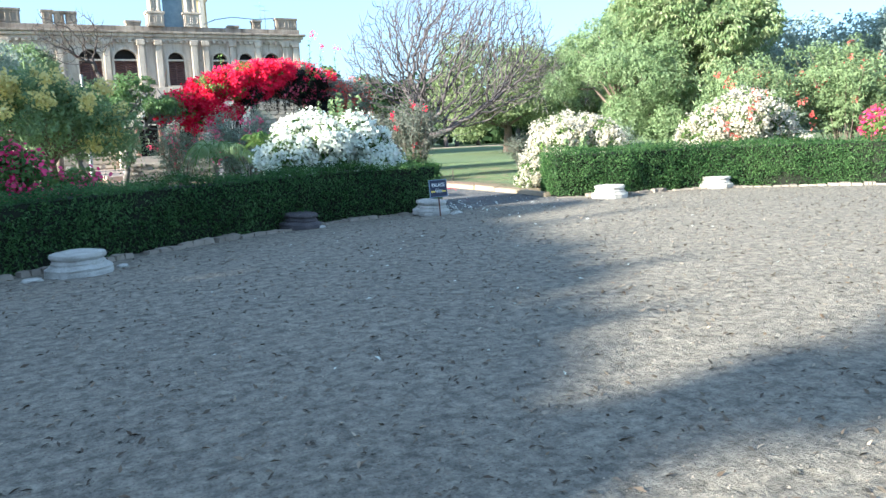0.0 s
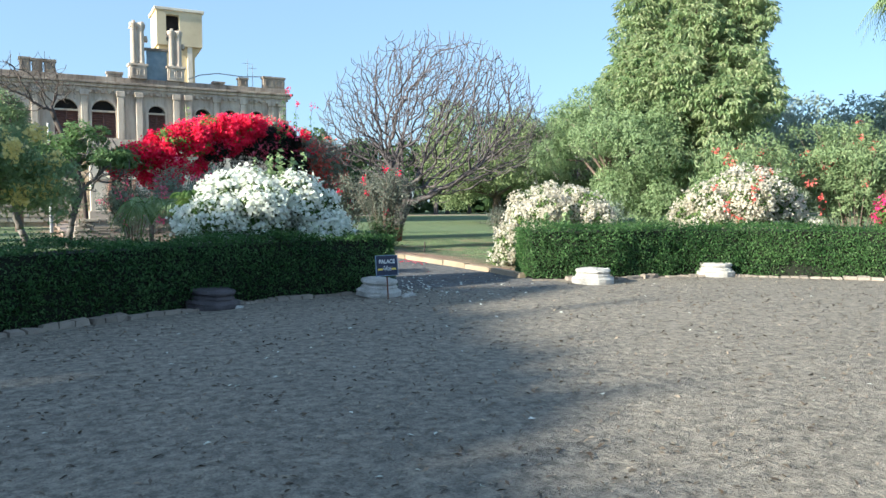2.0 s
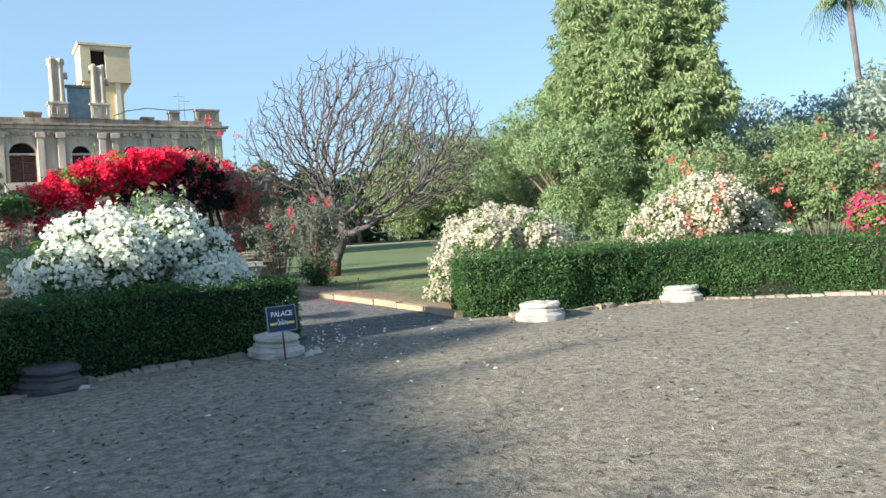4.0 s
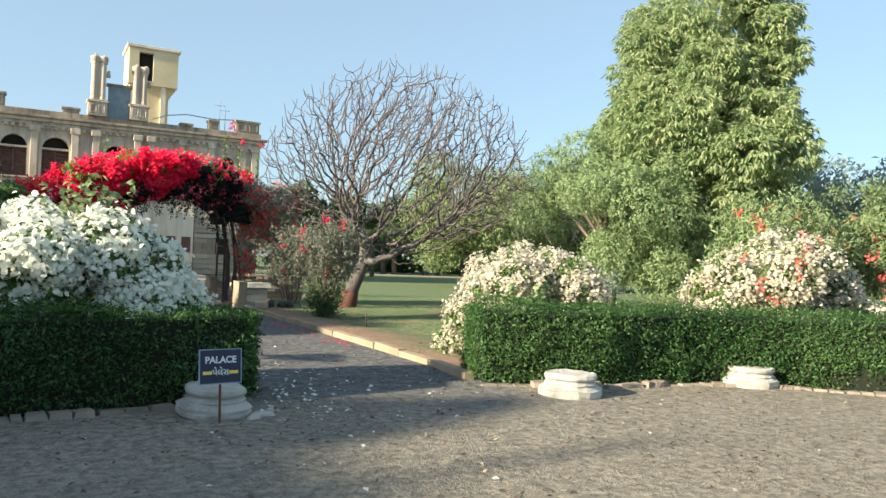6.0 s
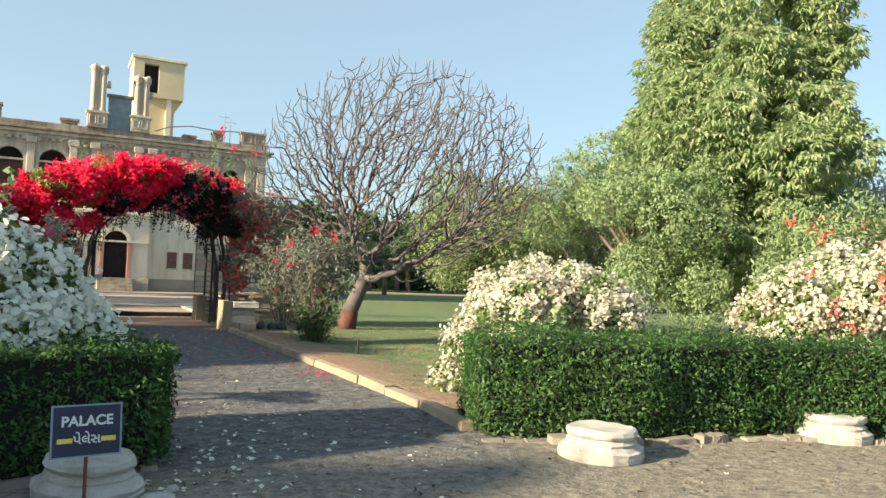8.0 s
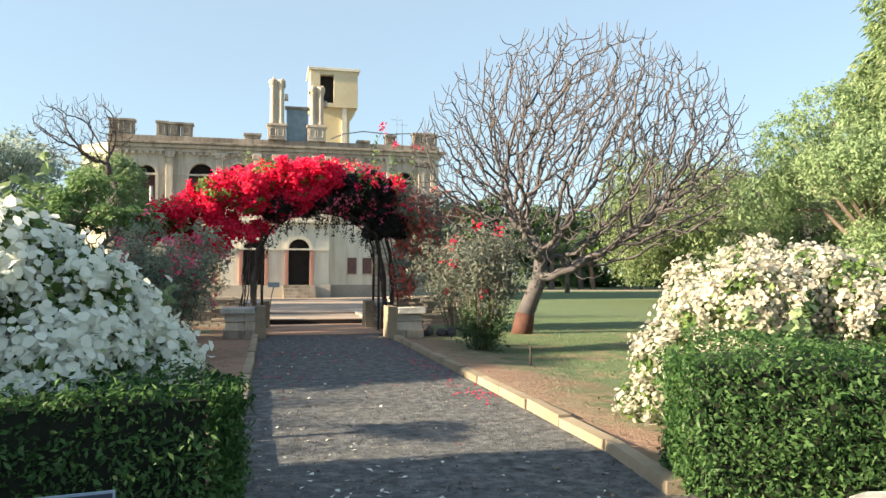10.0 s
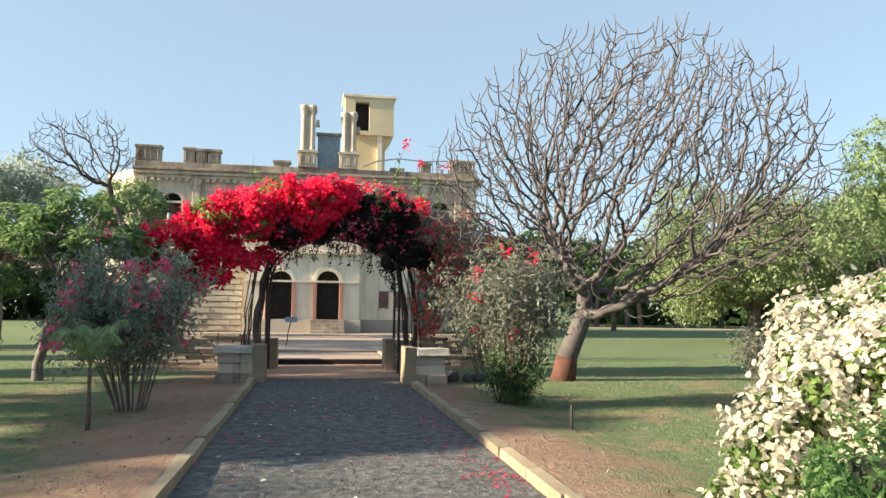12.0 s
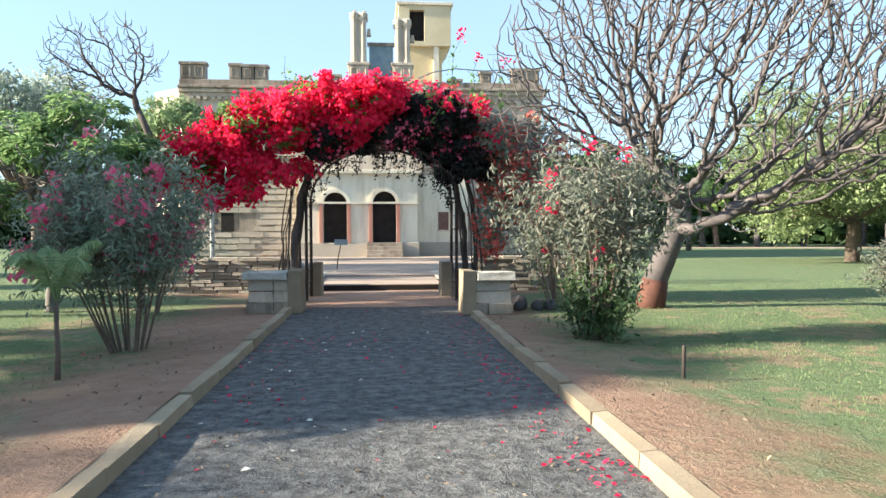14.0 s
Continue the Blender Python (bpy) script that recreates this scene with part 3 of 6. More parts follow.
# ---- plinth stones ----
def plinth_stone(x, y, turn, label, lean=0.0, scale=0.88, mat=None):
    g = Geo()
    g.lathe([(0.46, 0.0), (0.465, 0.05), (0.455, 0.058), (0.46, 0.09), (0.42, 0.11), (0.385, 0.125), (0.37, 0.135), (0.38, 0.155), (0.345, 0.185), (0.335, 0.19), (0.37, 0.21), (0.385, 0.235), (0.37, 0.265), (0.33, 0.275)], 16,
            pose(0, 0, 0, lean, lean * 0.5, turn))
    rr = random.Random(int(x * 100))
    chips = [(rr.uniform(0, 6.28), rr.uniform(0.05, 0.27), rr.uniform(0.02, 0.06)) for k in range(9)]
    vs = []
    for k, (a, b, c) in enumerate(g.v):
        an = math.atan2(b, a)
        f = 0.975 if k % 2 else 1.0
        for ca, cz, depth in chips:
            f -= depth * max(0.0, 1 - abs(math.remainder(an - ca, 6.283)) / 0.5) * max(0.0, 1 - abs(c - cz) / 0.05)
        vs.append((a * f + rr.uniform(-.008, .008), b * f + rr.uniform(-.008, .008), max(0, c + rr.uniform(-.009, .009) * (c > 0))))
    g.v = vs
    o = g.ob("plinth_stone", mat or WHITE_STONE, None, label, bevel=0.006)
    o.location, o.scale = (x, y, 0), (scale, scale, 1.0)
    return tagged(o, category="stone", group="plinth stones round the forecourt")


plinth_stone(11.62, 12.85, 10, "whitewashed octagonal moulded plinth stone before the bright hedge")
plinth_stone(14.75, 12.75, 22, "whitewashed octagonal moulded plinth stone at the hedge's bend")
plinth_stone(7.30, 13.0, 16, "worn whitewashed plinth stone behind the palace sign", 2.5, 0.8)
plinth_stone(0.98, 10.3, 5, "chipped whitewashed plinth stone on the shaded gravel")
# Dark stone colour here stands for the hedge's shade over this plinth.
plinth_stone(4.62, 12.85, 30, "plinth stone half under the hedge, darkened for its shade", 3.0, 0.85, DARK_STONE)


def stone_chip(x, y, r, seed):
    rr = random.Random(seed)
    g = Geo().lathe([(r, 0.0), (r * 0.95, 0.02), (r * 0.6, 0.035)], 7)
    g.v = [(a * rr.uniform(0.7, 1.3), b * rr.uniform(0.5, 0.9), c + rr.uniform(0, .01) * (c > 0)) for a, b, c in g.v]
    o = g.ob("stone_chip", WHITE_STONE, None, "flat white chip broken off a plinth stone", bevel=0.004)
    o.location = (x, y, 0)
    tagged(o, category="stone", group="chips by the plinth stones")


for k, (cx, cy, cr) in enumerate(((7.72, 12.74, 0.13), (7.6, 12.6, 0.07), (7.84, 12.9, 0.05), (0.45, 10.05, 0.12), (1.5, 10.45, 0.09), (4.9, 12.62, 0.1))):
    stone_chip(cx, cy, cr, 60 + k)


# ---- sign ----
def words(text, size, mat, parent, name="lettering", extrude=0.001, bold=0.0):
    cu = bpy.data.curves.new(name, "FONT")
    cu.body, cu.size, cu.extrude, cu.offset = text, size, extrude, bold
    cu.align_x, cu.align_y = "CENTER", "CENTER"
    tmp = bpy.data.objects.new(name, cu)
    scene.collection.objects.link(tmp)
    me = bpy.data.meshes.new_from_object(tmp.evaluated_get(bpy.context.evaluated_depsgraph_get()))
    bpy.data.objects.remove(tmp)
    me.materials.clear()
    me.materials.append(mat)
    o = new(name, me)
    o.parent = parent
    return o


def palace_sign(x, y):
    s = thing("palace_sign", "navy sign reading PALACE on a thin rusty stake", "sign", x, y)
    s.rotation_euler = (radians(-6), radians(0.5), radians(12))
    Geo().box(-0.205, -0.006, 0.37, 0.205, 0.006, 0.685).ob("board", SIGN_BLUE, s, "navy blue board", bevel=0.003)
    rim = Geo()
    for a in ((-0.212, -0.009, 0.363, 0.212, 0.009, 0.373), (-0.212, -0.009, 0.682, 0.212, 0.009, 0.692),
              (-0.212, -0.009, 0.373, -0.202, 0.009, 0.682), (0.202, -0.009, 0.373, 0.212, 0.009, 0.682)):
        rim.box(*a)
    rim.ob("rim", SIGN_EDGE, s, "pale blue worn rim")
    w = words("PALACE", 0.088, SIGN_WHITE, s, bold=0.0026)
    w.matrix_local = pose(0, -0.0095, 0.587, 90, 0, 0)
    tagged(w, "white capital letters")
    for x0 in (-0.175, 0.085):
        Geo().box(x0, -0.010, 0.455, x0 + 0.09, -0.006, 0.485).ob("bar", SIGN_YELLOW, s, "yellow painted bar")
    t = words("\u0aaa\u0ac7\u0ab2\u0ac7\u0ab8", 0.085, SIGN_WHITE, s, "script_lettering", bold=0.0012)
    t.matrix_local = pose(0, -0.0095, 0.472, 90, 0, 0)
    tagged(t, "white lettering in a second script")
    Geo().tube([(0, 0.012, -0.05), (0.004, 0.012, 0.4), (0, 0.012, 0.68)], [0.012, 0.012, 0.012], 7).ob("stake", RUST, s, "thin rusty iron stake")
    return s


palace_sign(7.262, 12.52)


# ---- kerbs ----
def kerb(name, label, pts, width, height, seed):
    """Kerb stones laid end to end along pts."""
    k = thing(name, label, "kerb", kind="structure")
    rr = random.Random(seed)
    for i in range(len(pts) - 1):
        a, b = Vector((*pts[i], 0)), Vector((*pts[i + 1], 0))
        n = max(1, round((b - a).length / 1.1))
        an = math.degrees(math.atan2(b.y - a.y, b.x - a.x))
        step = (b - a).length / n
        for j in range(n):
            p = a + (b - a) * (j / n)
            hh = height + rr.uniform(-0.02, 0.008)
            g = Geo().box(0.004, -width / 2, -0.05, step - 0.006, width / 2, hh, taper=0.008)
            g.v = [(u + rr.uniform(-.006, .006), v + rr.uniform(-.012, .012), w + rr.uniform(-.012, .006) * (w > 0)) for u, v, w in g.v]
            o = g.ob("kerb_stone", KERB, k)
            o.matrix_basis = pose(p.x, p.y, 0, 0, 0, an + rr.uniform(-0.4, 0.4))
    return k


kerb("kerb_east", "sunlit sandstone kerb along the path's lawn side", [(10.95, 14.2), (11.1, 15.6), (11.11, 27.4)], 0.15, 0.12, 1)
kerb("kerb_west", "shaded sandstone kerb along the path's dirt side", [(7.75, 15.6), (7.765, 28.3)], 0.15, 0.12, 2)


def edging(line, seed):
    e = thing("edging", "uneven low edging stones along the hedge foot", "edging", kind="structure")
    rr = random.Random(seed)
    for i in range(len(line) - 1):
        a, b = Vector((*line[i], 0)), Vector((*line[i + 1], 0))
        way, far = (b - a).normalized(), (b - a).length
        an = math.degrees(math.atan2(b.y - a.y, b.x - a.x))
        u = 0.0
        while u < far - 0.1:
            L = min(rr.uniform(0.28, 0.75), far - u)
            p = a + way * u
            u += L + rr.uniform(0.005, 0.04) + (rr.uniform(0.1, 0.4) if rr.random() < 0.13 else 0.0)
            w, h = rr.uniform(0.06, 0.11), rr.uniform(0.03, 0.085)
            g = Geo()
            for k in range(3):
                g.box(L * k / 3, -w, -0.05, L * (k + 1) / 3 - 0.002, w, h, taper=0.012)
            g.v = [(q + rr.uniform(-.012, .012), v * rr.uniform(0.8, 1.2), z + rr.uniform(-.018, .008) * (z > 0)) for q, v, z in g.v]
            o = g.ob("edging_stone", EDGING, e)
            o.matrix_basis = pose(p.x, p.y, 0, rr.uniform(-4, 4), rr.uniform(-1.5, 1.5), an + rr.uniform(-4, 4))


edging([(-3.0, 8.75), (0.3, 10.5), (2.4, 11.75), (5.3, 13.1), (7.75, 13.5), (7.8, 15.4)], 5)
edging([(10.85, 13.75), (12.4, 13.1), (14.0, 12.95), (15.2, 12.3), (17.1, 10.35), (20.3, 5.9)], 6)


# ---- white bougainvilleas ----
def blossom_bush(x, y, blobs, n, petal, leaf, label, petal_size=0.06, leaf_share=0.35, name="bougainvillea", stems=9):
    b = thing(name, label, "bush", x, y)
    rr = random.Random(int(100 * x + y))
    g = Geo()
    for i in range(stems):
        q = rr.choice(blobs)
        e = Vector((q[0] - x, q[1] - y, q[2]))
        m = Vector((e.x * 0.4 + rr.uniform(-.15, .15), e.y * 0.4 + rr.uniform(-.15, .15), e.z * 0.7))
        g.tube([(rr.uniform(-.12, .12), rr.uniform(-.12, .12), -0.05), m, e], [0.03, 0.02, 0.007], 5)
    g.ob("stems", BARK, b, "woody stems")
    loc = [(q[0] - x, q[1] - y, *q[2:]) for q in blobs]
    p, o = shell(loc, int(n * leaf_share), 0.5)
    leaves("foliage", leaf, p, o, petal_size * 1.35, b, "green leaves among the blossom")
    p, o = shell(loc, int(n * (1 - leaf_share) / 9), 0.85)
    gap = np.array([noise.noise(Vector(q) * 4.6 + Vector((x, y, 0))) for q in p])
    p, o = cluster(p[gap > -0.07], o[gap > -0.07], 11, petal_size * 0.85)
    k = p[:, 2] > 0.02
    leaves("blossom", petal, p[k], o[k] + np.array([0, -0.1, 0.5]), petal_size, b, "dense blossom", 0.8, 0.75, rounded=True)
    return b


blossom_bush(6.0, 14.6, bumpy(6.0, 14.6, 0.95, 1.4, 0.8, 1.0, 46, 0.18, 0.46, 11), 92000, WHITE_PETAL, GREEN_LEAF,
             "white-flowering bougainvillea heaped behind the shaded hedge", 0.07, 0.3)
blossom_bush(13.4, 16.6, bumpy(13.65, 16.6, 0.85, 1.4, 1.35, 0.98, 46, 0.18, 0.46, 12) + [(12.2, 16.6, .55, .3, .4, .5), (12.0, 16.7, .22, .25, .35, .25)], 92000, CREAM_PETAL, GREEN_LEAF,
             "cream-white bougainvillea spilling over the path's kerb", 0.056, 0.24)
blossom_bush(18.2, 14.9, bumpy(18.2, 14.9, 1.1, 2.1, 1.3, 1.25, 50, 0.2, 0.55, 13), 84000, CREAM_PETAL, GREEN_LEAF,
             "cream-white bougainvillea with a few red sprays behind the bright hedge", 0.062, 0.24)


# ---- arch with red bougainvillea ----
def arch():
    a = thing("garden_arch", "iron arch over the path smothered in red bougainvillea", "arch", 9.5, 31.0)
    for yy in (-0.35, 0.8):
        for s in (-1, 1):
            Geo().tube([(s * 1.62, yy, 0), (s * 1.62, yy, 2.2)], [0.035] * 2, 7).ob("post", IRON, a, "dark iron post")
        pts = [(1.62 * math.cos(t), yy, 2.2 + 1.2 * math.sin(t)) for t in np.linspace(0, math.pi, 17)]
        Geo().tube(pts, [0.03] * 17, 6).ob("hoop", IRON, a)
    for s in (-1, 1):
        g = Geo()
        rr = random.Random(s + 5)
        for i in range(9):
            big = i < 2
            x0, y0 = s * (1.95 + rr.uniform(-.2, .3)), rr.uniform(-.8, .7)
            pts, rad = [], []
            for k in range(9):
                u = k / 8
                pts.append((x0 + rr.uniform(-.045, .045) - s * 0.3 * u ** 3, y0 * (1 - 0.4 * u) + rr.uniform(-.05, .05), 2.95 * u))
                rad.append((0.075 if big else 0.022) * (1 - 0.45 * u) * rr.uniform(0.85, 1.2))
            g.tube(pts, rad, 8 if big else 5)
        g.ob("vine_stem", VINE_WOOD, a, "twisted woody vine stems")
        for k in range(7):
            z = 0.35 + 0.3 * k
            Geo().tube([(s * 1.62, -0.35, z), (s * 1.62, 0.8, z)], [0.011] * 2, 5).ob("rung", IRON, a, "thin iron rung")
    return a


arch()


def tendrils():
    rr = random.Random(44)
    g, ends = Geo(), []
    for i in range(46):
        t = rr.uniform(0.35, 2.75)
        p = Vector((9.5 + 1.65 * math.cos(t), 31.0 + rr.uniform(-1, 0.6), 2.15 + 1.25 * math.sin(t)))
        q = p + Vector((rr.uniform(-.12, .12), rr.uniform(-.1, .1), -rr.uniform(0.25, 0.75)))
        g.tube([p, p.lerp(q, 0.5) + Vector((0.05, 0, 0)), q], [0.012, 0.009, 0.006], 4)
        ends += [tuple(p.lerp(q, u)) for u in (0.3, 0.5, 0.7, 0.85, 1.0)]
    tagged(g.ob("tendrils", VINE_WOOD), "thin dry tendrils hanging under the arch", "vine", kind="stuff")
    E, O = cluster(np.array(ends), np.tile([0, 0, -1.0], (len(ends), 1)), 5, 0.04)
    tagged(leaves("tendril_leaves", SHADE_VINE, E, O, 0.075, None, "", 0.55, 0.9), "small leaves on hanging tendrils, blackened for shade under the arch", "vine", kind="stuff")


tendrils()


def vine(name, label, blobs, n, petal, share, leaf, seed, size=0.085):
    b = thing(name, label, "climbing vine", 9.4, 31.2)
    loc = [(q[0] - 9.4, q[1] - 31.2, *q[2:]) for q in blobs]
    p, o = shell(loc, int(n * (1 - share)), 0.35)
    leaves("foliage", leaf, p, o, size * 1.2, b, "leaves")
    p, o = shell(loc, int(n * share / 7), 0.75)
    gap = np.array([noise.noise(Vector(q) * 1.9 + Vector((seed, 0, 0))) for q in p])
    p, o = p[gap > -0.18], o[gap > -0.18]
    p, o = cluster(p, o, 7, size * 0.8)
    leaves("blossom", petal, p, o + np.array([-0.45, -0.35, 0.35]), size, b, "blossom", 0.8, 0.75, rounded=True)
    return b


def drape(u0, u1, upper, lower, n, r0, r1, seed, y0=30.9, w=1.0):
    """Small clumps between an upper and a lower outline (x, z)."""
    rr = np.random.default_rng(seed)
    ux, uz = zip(*upper)
    lx, lz = zip(*lower)
    res = []
    for k in range(n):
        x = rr.uniform(u0, u1)
        a, b = np.interp(x, lx, lz), np.interp(x, ux, uz)
        z = a + (b - a) * rr.random() ** 0.75
        s = rr.uniform(r0, r1)
        res.append((x, y0 + rr.uniform(-w, w) * (0.5 + 0.5 * (z - a) / max(0.2, b - a)), z - s * 0.4, s * 1.25, s, s * 0.8))
    return res


vine("bougainvillea", "scarlet bougainvillea draped over one side of the arch",
     drape(4.85, 9.7, [(4.8, 3.1), (5.3, 3.6), (6.4, 4.05), (7.9, 4.6), (8.9, 4.68), (9.8, 4.45)], [(4.8, 2.7), (5.4, 2.4), (6.4, 2.25), (7.3, 2.5), (8.0, 2.95), (8.6, 3.45), (9.2, 3.8), (9.8, 4.15)], 200, 0.10, 0.26, 21, 30.35, 1.0),
     88000, RED_PETAL, 0.88, FRESH_LEAF, 1)
# Shaded half of the vine, its darkness painted into near-black leaves.
vine("bougainvillea", "crimson bougainvillea over the arch's other side, leaves blackened for shade",
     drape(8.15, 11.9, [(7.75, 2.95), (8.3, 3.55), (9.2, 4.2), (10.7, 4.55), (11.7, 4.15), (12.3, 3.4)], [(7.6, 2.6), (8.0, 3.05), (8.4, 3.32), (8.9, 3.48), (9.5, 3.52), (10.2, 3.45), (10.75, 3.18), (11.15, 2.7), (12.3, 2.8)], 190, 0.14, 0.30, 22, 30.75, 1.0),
     84000, PINK_PETAL, 0.07, SHADE_VINE, 2)
vine("bougainvillea", "crimson sprays along the crown of the arch",
     [(9.4 + 2.75 * math.cos(t), 31 + 0.5 * math.sin(9 * t), 2.4 + 2.2 * math.sin(t), .35, .5, .25) for t in np.linspace(0.5, 1.7, 8)], 3600, RED_PETAL, 0.22, GREY_LEAF, 4)
vine("bougainvillea", "loose dry sprays of bougainvillea at the arch's shoulder",
     [(12.0, 31, 3.4, .7, .8, .8), (12.4, 31.2, 2.6, .7, .8, .9), (12.9, 30.8, 3.0, .7, .7, 1.1), (11.9, 31.0, 1.7, .35, .7, .8), (10.4, 31, 4.4, .9, .8, .35)], 13000, CORAL_PETAL, 0.42, GREY_LEAF, 3)


def wisps():
    """Arching flowering shoots that stick out of the red vine."""
    rr = random.Random(91)
    shoots_, red, green = [], [], []
    for k in range(130):
        x = rr.uniform(4.8, 9.3) if k % 5 else rr.uniform(9.3, 11.8)
        z = float(np.interp(x, [4.8, 5.3, 6.4, 7.9, 9.0, 10.6], [2.9, 3.4, 3.9, 4.45, 4.5, 4.4])) - rr.uniform(0, 0.5)
        p = Vector((x, 30.2 + rr.uniform(-.5, 1.0), z))
        way = Vector((rr.uniform(-.9, .25), rr.uniform(-.7, .1), rr.uniform(-.1, .6)))
        L = rr.uniform(0.35, 0.85)
        pts = [p + way * L * u + Vector((0, 0, -0.75 * L * u * u)) for u in (0, 0.35, 0.7, 1.0)]
        shoots_.append(pts)
        for u in np.linspace(0.2, 1.0, 7):
            q = p + way * L * u + Vector((0, 0, -0.75 * L * u * u))
            (green if rr.random() < 0.3 else red).append(tuple(q))
    for x, z0, z1, lean in ((7.5, 4.1, 5.35, -0.12), (11.0, 4.3, 5.95, 0.32), (11.55, 4.1, 5.45, 0.1), (12.15, 3.7, 5.4, 0.15), (9.9, 4.4, 5.1, -0.1)):
        p = Vector((x, 31.0, z0))
        pts = [p + Vector((lean * u * u + 0.05 * math.sin(7 * u), 0.1 * u, (z1 - z0) * u)) for u in (0, 0.35, 0.7, 1.0)]
        shoots_.append(pts)
        green += [tuple(pts[1].lerp(pts[2], u)) for u in (0, 0.5, 1)]
        if x > 10:
            red += [tuple(pts[3]), tuple(pts[2].lerp(pts[3], 0.85))]
    w = thing("bougainvillea", "loose arching scarlet shoots on the arch's vine", "climbing vine")
    for pts in shoots_:
        Geo().tube(pts, [0.010, 0.008, 0.006, 0.004], 4).ob("shoot", VINE_WOOD, w)
    for name, pts, mat in (("blossom", red, RED_PETAL), ("foliage", green, FRESH_LEAF)):
        a, o = cluster(np.array(pts), np.tile([0, -0.4, 0.6], (len(pts), 1)), 9, 0.06)
        leaves(name, mat, a, o, 0.085, w, "", 0.75, 0.9)


wisps()


# ---- low walls at the arch ----
def pedestal(x, y, side, w, label):
    """A short low wall that runs outwards from the path, with a pale pier at its path end."""
    p = thing("pedestal", label, "low wall", x, y, group="low walls beside the steps")
    a, b = sorted((0.0, side * w))
    c, d = sorted((-side * 0.02, side * 0.24))
    rr = random.Random(int(abs(x * 31 + y * 17)))

    def rough(x0, y0, z0, x1, y1, z1, name, mat, text=""):
        """A hand-cut block: split along its length, corners knocked about."""
        g = Geo()
        n = max(1, round((x1 - x0) / 0.6))
        for k in range(n):
            g.box(x0 + (x1 - x0) * k / n, y0, z0, x0 + (x1 - x0) * (k + 1) / n - 0.003, y1, z1, taper=0.012)
        g.v = [(u + rr.uniform(-.012, .012), v + rr.uniform(-.018, .018), q + rr.uniform(-.014, .014) * (q > 0.01)) for u, v, q in g.v]
        g.ob(name, mat, p, text, bevel=0.012)

    rough(a, -0.36, 0, b, 0.36, 0.2, "foot", SAND_DARK)
    rough(a + 0.03, -0.32, 0.2, b - 0.03, 0.32, 0.42, "block", SAND, "weathered sandstone block")
    rough(a + 0.03, -0.33, 0.42, b - 0.03, 0.33, 0.62, "block", SAND_BLOCK, "weathered sandstone block")
    rough(c, -0.39, 0, d, 0.39, 0.79, "pier", KERB, "pale end pier")
    k, l = sorted((side * 0.246, side * (w + 0.06)))
    rough(k, -0.40, 0.62, l, 0.40, 0.76, "cap", WHITE_STONE, "pale stone cap")
    return p


for px, py, sd, w in ((10.93, 28.0, 1, 0.9), (8.0, 28.6, -1, 1.0), (10.88, 31.9, 1, 0.7), (8.1, 32.2, -1, 0.7)):
    pedestal(px, py, sd, w, "low sandstone wall with a pale cap beside the steps")


def terrace():
    t = thing("terrace", "broad shallow steps and paved terrace before the palace", "terrace", kind="structure")
    Geo().box(7.85, 29.2, -0.05, 11.05, 33.4, 0.014).ob("landing", BRICK_PAVE, t, "reddish landing strewn with petals")
    Geo().box(7.9, 33.42, -0.05, 11.05, 36.6, 0.17).ob("step", TERRACE, t, "worn sandy step", bevel=0.015)
    # Thin black strip paints the shade on the first step's front.
    Geo().box(7.9, 33.405, -0.05, 11.05, 33.417, 0.145).ob("riser", SHADE_BLACK, t, "black strip for the shade on the step's front")
    Geo().box(7.6, 36.62, -0.05, 11.4, 38.9, 0.225).ob("step", TERRACE, t, "worn sandy step", bevel=0.012)
    Geo().box(3.4, 38.92, -0.05, 14.6, 53.3, 0.235).ob("paving", TERRACE, t, "sandy paved terrace")
    for a, b in ((6.9, 7.86), (11.09, 12.0)):
        Geo().box(a, 33.4, -0.05, b, 38.9, 0.23).ob("side_wall", SAND_BLOCK, t, "low side wall of the steps", bevel=0.02)


terrace()


def notice(x, y, z):
    n = thing("notice_board", "small blue notice board on a thin leaning post", "sign", x, y, z)
    Geo().tube([(0, 0, -0.03), (0.06, 0, 0.5), (0.16, 0, 0.95)], [0.018] * 3, 7).ob("post", IRON, n, "thin dark post")
    Geo().tube([(0, 0, -0.01), (0, 0, 0.05)], [0.13, 0.05], 9).ob("foot", SAND_DARK, n, "small stone foot")
    Geo().box(-0.06, -0.03, 0.86, 0.36, -0.005, 1.04).ob("board", BLUE_SHEET, n, "blue painted board", bevel=0.004)


notice(8.1, 38.3, 0.225)


# ---- palace ----
def arch_wall(g, x0, x1, z0, z1, y0, y1, openings):
    """A wall with round-headed openings (left, right, sill, spring)."""
    x = x0
    for a, b, s, sp in sorted(openings):
        if a > x:
            g.box(x, y0, z0, a, y1, z1)
        if s > z0:
            g.box(a, y0, z0, b, y1, s)
        r, c, n = (b - a) / 2, (a + b) / 2, 10
        for i in range(n):
            t0, t1 = math.pi * (1 - i / n), math.pi * (1 - (i + 1) / n)
            xa, za, xb, zb = c + r * math.cos(t0), sp + r * math.sin(t0), c + r * math.cos(t1), sp + r * math.sin(t1)
            g.add([(xa, y0, za), (xb, y0, zb), (xb, y0, z1), (xa, y0, z1), (xa, y1, za), (xb, y1, zb), (xb, y1, z1), (xa, y1, z1)],
                  [(0, 1, 2, 3), (7, 6, 5, 4), (4, 5, 1, 0), (2, 6, 7, 3)])
        x = b
    if x < x1:
        g.box(x, y0, z0, x1, y1, z1)


